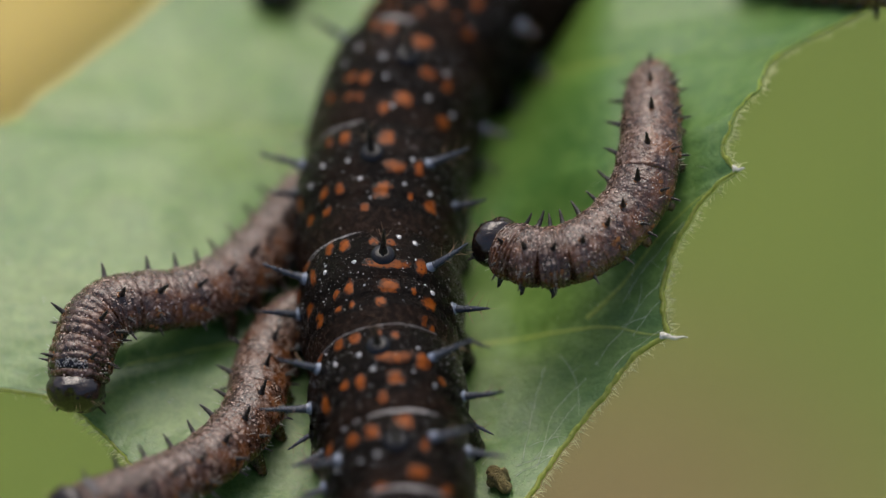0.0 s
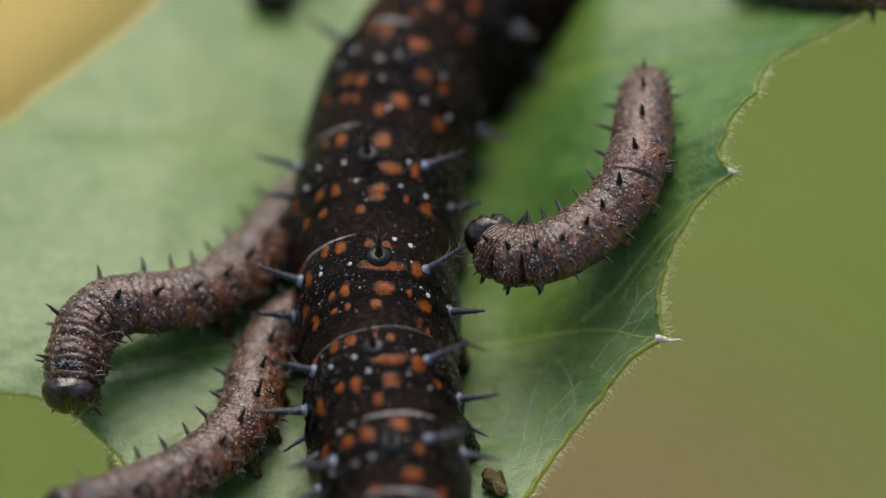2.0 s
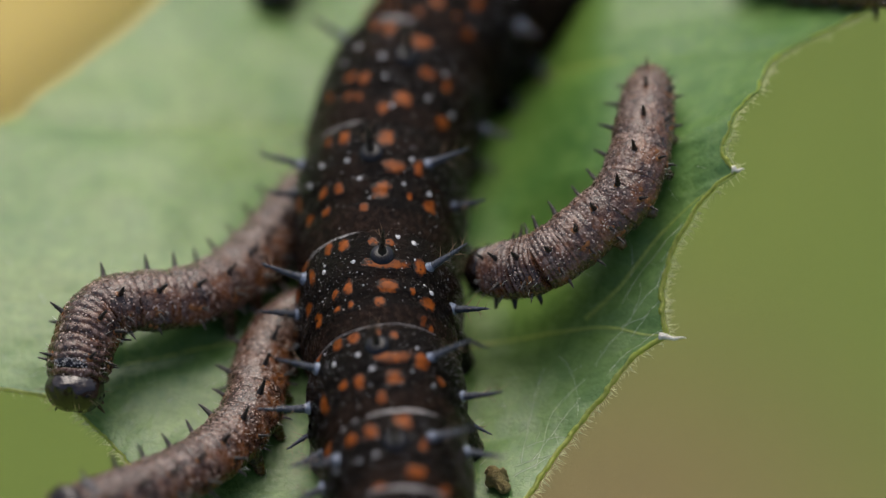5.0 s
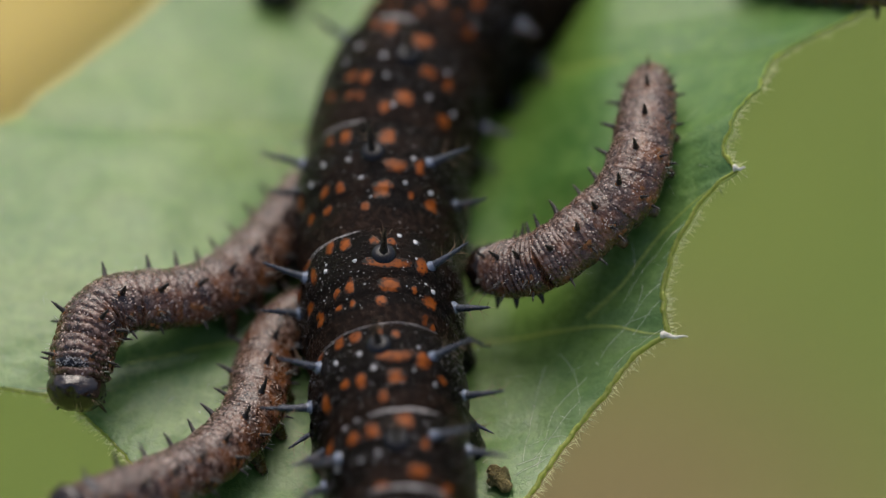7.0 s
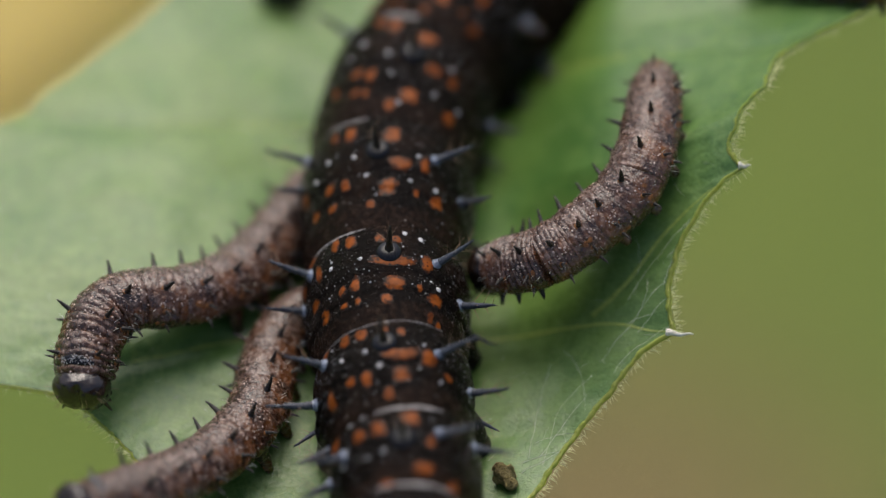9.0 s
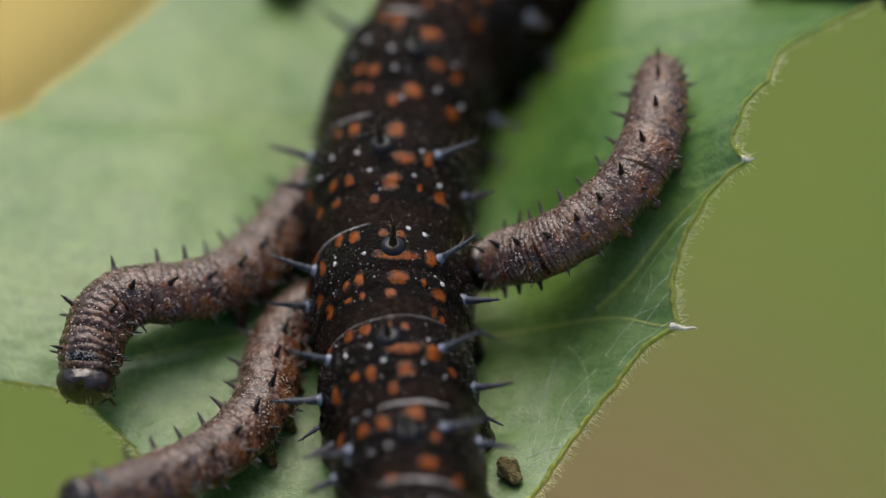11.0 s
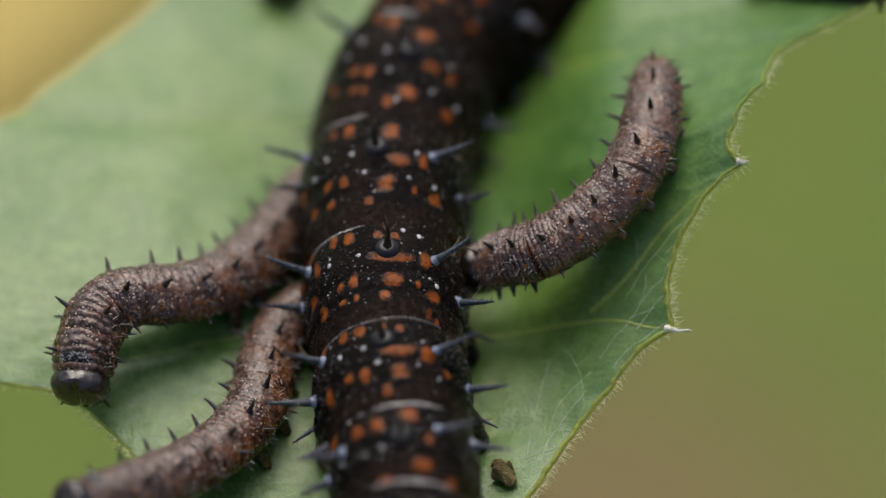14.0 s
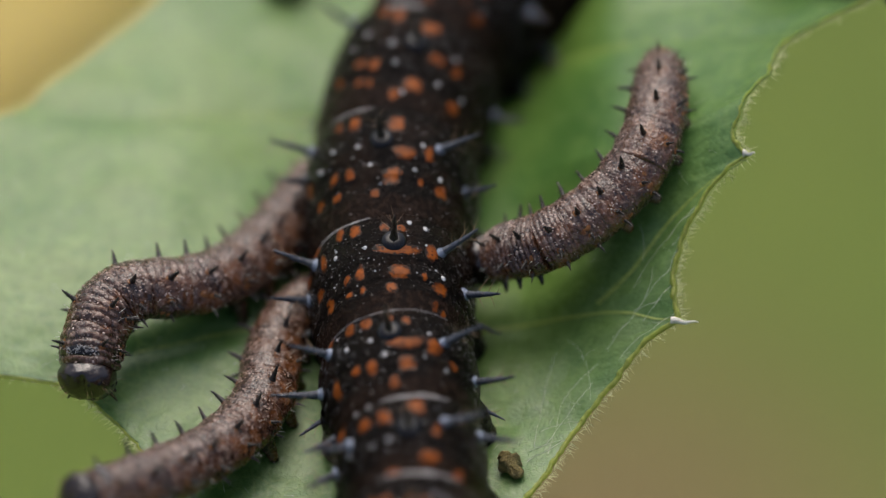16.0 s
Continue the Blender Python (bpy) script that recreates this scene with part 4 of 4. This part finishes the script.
def head_mesh(name, r, parent, seed, m):
    """A shining head capsule with two lobes, a face plate, jaws and short feelers; its face looks along +y."""
    v, f, slots = [], [], []
    n, k = 72, 36
    for i in range(k + 1):
        ph = math.pi * i / k
        for j in range(n):
            th = 2 * math.pi * j / n
            x, y, z = math.sin(ph) * math.cos(th), -math.cos(ph), math.sin(ph) * math.sin(th)
            notch = 0.2 * math.exp(-(x / 0.14) ** 2) * min(1, max(0, z * 1.2 + 0.45)) * min(1, max(0, y * 2.5 + 0.6)) + 0.10 * math.exp(-((z + 0.38) / 0.10) ** 2) * max(0, y)
            face = 0.22 * max(0, -z) * max(0, y)
            g = 1 - notch + face + 0.05 * noise.noise((x * 3, y * 3 + seed, z * 3)) + 0.02 * noise.noise((x * 9, y * 9 + seed, z * 9))
            v.append(Vector((x * (0.98 + 0.08 * z) * g, y * 0.78 * g, z * 1.02 * g - 0.12 * max(0, y))) * r)
    for i in range(k):
        for j in range(n):
            j2 = (j + 1) % n
            f.append((i * n + j, i * n + j2, i * n + n + j2, i * n + n + j))
    head = link_mesh(name, v, f, HEAD, parent, "shining dark brown head capsule", None, m)
    for sx in (-1, 1):
        jv, jf = [], []
        cone_into(jv, jf, (sx * 0.25 * r, 0.5 * r, -0.62 * r), (sx * 0.12 * r, 0.72 * r, -0.95 * r), 0.24 * r, 0.09 * r, 8, 0.04 * r, 4)
        link_mesh("jaw", jv, jf, HEAD, head)
    pv, pf = [], []
    for i in range(9):
        ph = math.pi * i / 8
        for j in range(16):
            th = 2 * math.pi * j / 16
            pv.append((math.sin(ph) * math.cos(th) * 0.42 * r, (0.62 + 0.16 * math.sin(ph) * math.sin(th)) * r, (-0.52 + 0.2 * math.cos(ph)) * r))
    for i in range(8):
        for j in range(16):
            j2 = (j + 1) % 16
            pf.append((i * 16 + j, i * 16 + 16 + j, i * 16 + 16 + j2, i * 16 + j2))
    link_mesh("face_plate", pv, pf, LIP, head, "brown shining plate above the jaws")
    for sx in (-1, 1):
        av, af = [], []
        cone_into(av, af, (sx * 0.6 * r, 0.42 * r, -0.55 * r), (sx * 0.85 * r, 0.75 * r, -0.85 * r), 0.09 * r, 0.03 * r, 6, 0, 3)
        link_mesh("feeler", av, af, SPINE, head)
        for a in range(5):
            ev, ef = [], []
            an = radians(200 + 30 * a)
            p = Vector((sx * (0.72 + 0.14 * math.cos(an)), 0.36, -0.28 + 0.2 * math.sin(an))) * r
            cone_into(ev, ef, p, p + Vector((sx * 0.5, 0.5, 0)) * 0.14 * r, 0.075 * r, 0.03 * r, 6)
            link_mesh("eye", ev, ef, SPINE, head)
    rng = random.Random(seed)
    wv, wf = [], []
    for _ in range(30):
        p = Vector((rng.uniform(-1, 1), rng.uniform(-0.1, 0.8), rng.uniform(-0.3, 0.9))).normalized()
        if abs(p.x) < 0.14:
            continue
        q = Vector((p.x * 0.97, p.y * 0.76, p.z * 0.98)) * r
        w = rng.uniform(0.05, 0.13) * r
        cone_into(wv, wf, q - p * 0.06 * r, q + p * w * 0.35, w, w * 0.5, 8, 0, 2)
    tagged(link_mesh("head_relief", wv, wf, GLOSS, head, "shining black warts on the head"), kind="stuff")
    hv, hf = [], []
    for _ in range(34):
        p = Vector((rng.uniform(-1, 1), rng.uniform(0.0, 0.9), rng.uniform(-0.8, 0.9))).normalized()
        q = Vector((p.x * 0.98, p.y * 0.68, p.z * 0.9)) * r
        cone_into(hv, hf, q, q + p * r * rng.uniform(0.2, 0.5), 0.011, 0.003, 3)
    tagged(link_mesh("face_hairs", hv, hf, BRISTLE, head), kind="stuff")
    return head


SMALL_SPINES = [spine_mesh("spine", 0.7, 0.1, (SPINE, SPINE, BRISTLE), 6, k + 20) for k in range(4)]


SIDE_SPINES = [spine_mesh("spine", 0.6, 0.08, (SPINE, SPINE, PALE), 7, k + 30) for k in range(3)]


def dress(seg, line, mid, half, radius, rng, i, n, legs, ground):
    """Thorns, tan feet of the thorns, flank bristles and legs of one small segment."""
    for th, size in ((-42, 1.0), (42, 1.0), (-86, 0.95), (86, 0.95), (-112, 0.8), (112, 0.8)):
        k = size * (0.8 if i in (0, n - 1) else 1.0) * rng.uniform(0.88, 1.1)
        a = radians(th + rng.uniform(-3, 3))
        ob = new("spine", SMALL_SPINES[rng.randrange(4)] if abs(th) < 60 else SIDE_SPINES[rng.randrange(3)])
        ob.parent = seg
        ob.matrix_basis = stand(line, mid, a, radius(mid) * 0.98, rng.uniform(-0.35, 0.1)) @ Matrix.Scale(k, 4)
        tv, tf = [], []
        patch_into(tv, tf, line, mid + 0.02, a, radius, 0.3 * size, 0.36 * size, rng.randrange(9999), 0.02)
        link_mesh("tan_patch", tv, tf, TAN, seg, "orange-tan skin patch round a spine")
    for sign in (-1, 1):
        for _ in range(2):
            tv, tf = [], []
            patch_into(tv, tf, line, mid + rng.uniform(-0.4, 0.4), radians(sign * rng.uniform(70, 115)), radius, rng.uniform(0.15, 0.3), rng.uniform(0.2, 0.35), rng.randrange(9999), 0.012)
            link_mesh("tan_patch", tv, tf, TAN, seg, "orange-tan skin patch round a spine")
    grains(seg, line, mid - half, mid + half, radius, 75, 80, (0.06, 0.14), WHITE_DULL, rng, "tiny pale raised skin grains")
    grains(seg, line, mid - half, mid + half, radius, 24, 115, (0.03, 0.07), WHITE_DULL, rng, "tiny pale raised skin grains")
    hv, hf = [], []
    for _ in range(9):
        sign = rng.choice((-1, 1))
        s, a = mid + rng.uniform(-0.6, 0.6), radians(sign * rng.uniform(60, 118))
        p = skin_point(line, s, a, radius(s))
        right, t, up = line.axes(s)
        d = (right * math.sin(a) + up * math.cos(a) + t * rng.uniform(-0.6, 0.6)).normalized()
        cone_into(hv, hf, p, p + d * rng.uniform(0.18, 0.38), 0.012, 0.004, 3)
    tagged(link_mesh("flank_hairs", hv, hf, SILK, seg), kind="stuff")
    for sign in (-1, 1):
        if not legs:
            break
        v, f = [], []
        right, t, up = line.axes(mid)
        c = line.at(mid)
        p = c + right * sign * 0.55 - up * 0.55
        if legs == "true":
            q = c + right * sign * 0.75 - up * 1.35 + t * 0.2
            cone_into(v, f, p, q, 0.26, 0.04, 10, 0.02, 6, 0.3)
            link_mesh("leg", v, f, SPINE, seg, "black jointed pointed leg")
        else:
            q = c + right * sign * (0.92 if ground else 0.74) - up * 1.3
            if ground:
                q.z = blade_level(q.x, q.y) + 0.01
            cone_into(v, f, p, q, 0.44, 0.17, 12, 0, 5, 0.05)
            link_mesh("proleg", v, f, BROWN, seg)



def build_still(points, rolls, r, label, seed, n=11, head=True):
    line = Line(points, rolls)
    cat = thing("caterpillar", (0, 0, 0), label, "caterpillar", "small brown caterpillars on the leaf")
    rng = random.Random(seed)
    body = line.length - (0.35 * r if head else 0)
    for i in range(n):
        lo, hi = body * i / n, body * (i + 1) / n

        def radius(s, lo=lo, hi=hi):
            q = min(max((s - lo) / (hi - lo), 0), 1)
            return small_radius(q, 5, r, s / line.length)

        seg = skin_mesh("segment", line, lo - 0.02, hi + 0.02, radius, BROWN, cat, 48, 64, 0.010, seed + i, (i == 0, i == n - 1), ridge=lambda s, lo=lo, hi=hi: small_ridge(min(max((s - lo) / (hi - lo), 0), 1), 5, s / line.length))
        legs = "true" if head and i >= n - 3 else ("soft" if i in (0, 2, 3, 4, 5) else "")
        dress(seg, line, (lo + hi) / 2, (hi - lo) / 2, radius, rng, i, n, legs, True)
    if head:
        sv, sf = [], []
        patch_into(sv, sf, line, body - 0.45, 0, radius, r * 1.3, 0.42, seed, 0.05)
        link_mesh("neck_shield", sv, sf, GLOSS, seg, "dark shining neck shield")
        grains(seg, line, body - 0.62, body - 0.3, lambda s: radius(s) + 0.04, 60, 34, (0.05, 0.11), GREY_GRAIN, rng, "pale warts on the neck shield")
        m = line.stance(line.length - 0.1)
        m.translation *= MM
        head_mesh("head", r * 0.92, cat, seed, m @ pose(0, 0, 0, -12, 0, 0))
    return cat


LEFT_LINE = [(-5.56, 2.78, 1.45), (-6.22, 1.31, 1.52), (-6.93, -0.38, 1.67), (-7.85, -2.33, 1.99), (-8.95, -4.08, 2.45), (-10.24, -5.36, 3.02), (-11.49, -5.99, 3.43), (-12.71, -6.35, 3.73), (-13.86, -7.1, 3.83), (-14.41, -8.45, 3.6), (-14.58, -9.49, 3.14), (-14.65, -10.2, 2.76)]
NEAR_LINE = [(-5.25, -3.73, 1.2), (-6.34, -4.97, 1.2), (-7.0, -6.19, 1.2), (-7.44, -7.94, 1.3), (-7.67, -9.96, 1.4), (-8.54, -11.88, 1.65), (-9.85, -13.65, 2.14), (-11.5, -15.25, 2.88), (-13.12, -16.54, 3.61), (-14.39, -17.32, 4.05)]

# centre lines of the one that feels about, tail to head
CURLED = [(8.69, 3.8, 7.33), (8.56, 1.77, 7.73), (8.48, -0.25, 7.89), (8.33, -2.04, 7.73), (7.88, -3.56, 7.19), (7.05, -4.71, 6.76), (5.88, -5.81, 6.63), (4.61, -6.4, 6.56), (3.47, -6.27, 6.47), (2.61, -5.73, 6.33), (2.02, -5.05, 6.11)]
RAISED = [(8.64, 3.63, 7.34), (8.47, 1.74, 7.69), (8.33, -0.04, 7.79), (8.06, -1.97, 7.6), (7.47, -3.31, 7.01), (6.57, -4.3, 6.58), (5.4, -5.27, 6.46), (4.24, -5.81, 6.42), (3.09, -5.9, 6.37), (2.3, -5.24, 6.33), (2.05, -4.38, 6.39)]
LOWERED = [(8.56, 3.54, 7.33), (8.44, 1.61, 7.7), (8.23, -0.28, 7.78), (7.92, -2.03, 7.52), (7.26, -3.45, 6.9), (6.16, -4.28, 6.28), (5.06, -5.08, 5.81), (3.98, -5.52, 5.27), (3.06, -5.33, 4.63), (2.37, -4.82, 4.03), (1.83, -4.26, 3.44)]
REACHING = [(8.57, 3.63, 7.31), (8.53, 1.67, 7.71), (8.36, -0.2, 7.78), (7.9, -1.95, 7.46), (7.13, -3.15, 6.81), (5.89, -4.17, 6.12), (4.63, -4.84, 5.57), (3.51, -5.09, 5.01), (2.65, -4.84, 4.39), (1.92, -4.5, 3.76), (1.28, -4.24, 3.12)]
MOVER_ROLL = ((0, 50), (0.45, 42), (0.7, 22), (1, 10))
MOVER_PARTS, MOVER_R = 11, 1.3
MOVER_SHARES = (0.9, 1.25, 1.3, 1.3, 1.2, 1.1, 1.0, 0.9, 0.75, 0.7, 0.6)


def build_mover():
    cat = thing("caterpillar", (0, 0, 0), "brown spiny caterpillar bending its front body towards the large one", "caterpillar", "small brown caterpillars on the leaf")
    axis = Straight()
    rng = random.Random(77)
    parts = []
    for i in range(MOVER_PARTS):
        half = 0.62 * MOVER_SHARES[i]

        def radius(s, i=i):
            q = (s + half) / (2 * half)
            u = (i + q) / MOVER_PARTS
            over = max(0, abs(2 * q - 1) - 1.2)
            inner = min(max(q, 0), 1)
            return max(small_radius(inner, 5, MOVER_R, min(max(u, 0.02), 1)) * (1 - 1.5 * over ** 1.3), 0.2)

        seg = skin_mesh("segment", axis, -half * 1.6, half * 1.6, radius, BROWN, cat, 54, 64, 0.010, 300 + i, (True, True), ridge=lambda s, i=i, half=half: small_ridge((s + half) / (2 * half), 5 if i < 8 else 4, (i + 0.5) / MOVER_PARTS))
        legs = "true" if i >= MOVER_PARTS - 3 else ("soft" if i in (2, 3, 4, 5) else "")
        dress(seg, axis, 0.0, half, radius, rng, i, MOVER_PARTS, legs, False)
        parts.append(seg)
    parts.append(head_mesh("head", MOVER_R * 0.82, cat, 41, Matrix()))
    return parts


def mover_poses(points):
    line = Line(points, MOVER_ROLL)
    out = []
    for i in range(MOVER_PARTS + 1):
        share = (sum(MOVER_SHARES[:i]) + MOVER_SHARES[i] / 2) / sum(MOVER_SHARES) if i < MOVER_PARTS else 1
        s = 0.9 + (line.length - 1.75) * share if i < MOVER_PARTS else line.length - 0.18
        m = line.stance(s)
        m.translation *= MM
        out.append(m)
    return out


MOVER = build_mover()
build_big()
build_still(LEFT_LINE, ((0, 18), (0.75, 18), (1, 4)), 1.3, "brown spiny caterpillar with its dark head hanging over the leaf edge", 11)
build_still(NEAR_LINE, ((0, 26), (0.6, 20), (1, 8)), 1.2, "brown spiny caterpillar stretched along the leaf edge", 12)
build_still([(-7.5, 13.9, 1.3), (-7.2, 15.9, 1.3), (-5.5, 19, 1.3), (-2.5, 22.5, 1.2), (0.5, 25, 1.1)][::-1], ((0, 0), (1, 0)), 1.15, "dark brown caterpillar deep in the blurred back of the leaf", 13)
build_still([(12.27, 9.81, 7.73), (14.46, 8.34, 8.41), (15.78, 7.37, 8.9), (17.05, 6.1, 9.87), (18.21, 4.74, 11.05), (19.67, 3.66, 11.92)], ((0, 0), (1, 0)), 1.1, "brown caterpillar lying near the leaf stalk", 14, 7)


def build_frass():
    """One crumbly lump with two lobes."""
    v, f = [], []
    axis = spline([(1.85, -12.35, 0.3), (2.12, -12.75, 0.34), (2.3, -13.15, 0.36), (2.62, -13.6, 0.34)], 14)
    m, n = len(axis), 44
    for i, p in enumerate(axis):
        u = i / (m - 1)
        r = 0.44 * max(0.02, math.sin(math.pi * min(max(u, 0.01), 0.99))) ** 0.45 * (0.88 + 0.2 * math.cos(4 * math.pi * u))
        t = (axis[min(i + 1, m - 1)] - axis[max(i - 1, 0)]).normalized()
        a = t.orthogonal().normalized()
        b = t.cross(a)
        for j in range(n):
            an = 2 * math.pi * j / n
            d = a * math.cos(an) + b * math.sin(an)
            q = (p + d * r) * 2.2
            g = r * (1 + 0.35 * noise.noise(q) + 0.35 * noise.noise(q * 2.3) + 0.2 * noise.noise(q * 5.5))
            v.append(p + Vector((0, 0, leaf_height(p.x, p.y) - 0.06)) + d * g)
    for i in range(m - 1):
        for j in range(n):
            j2 = (j + 1) % n
            f.append((i * n + j, i * n + j2, i * n + n + j2, i * n + n + j))
    f += [tuple(range(n))[::-1], tuple((m - 1) * n + j for j in range(n))]
    ob = link_mesh("dropping", v, f, FRASS)
    tagged(ob, "crumbly olive-brown caterpillar dropping on the leaf", "dropping")


build_frass()


def motions():
    poses = {k: mover_poses(v) for k, v in (("curled", CURLED), ("raised", RAISED), ("lowered", LOWERED), ("reaching", REACHING))}
    times = [(0.0, "curled"), (0.8, "curled"), (1.45, "raised"), (1.7, "raised"), (2.9, "lowered"), (4.2, "lowered"), (7.2, "lowered"), (11.3, "reaching"), (16.0, "reaching")]
    for i, part in enumerate(MOVER):
        walk(part, [(t, poses[k][i]) for t, k in times])


motions()
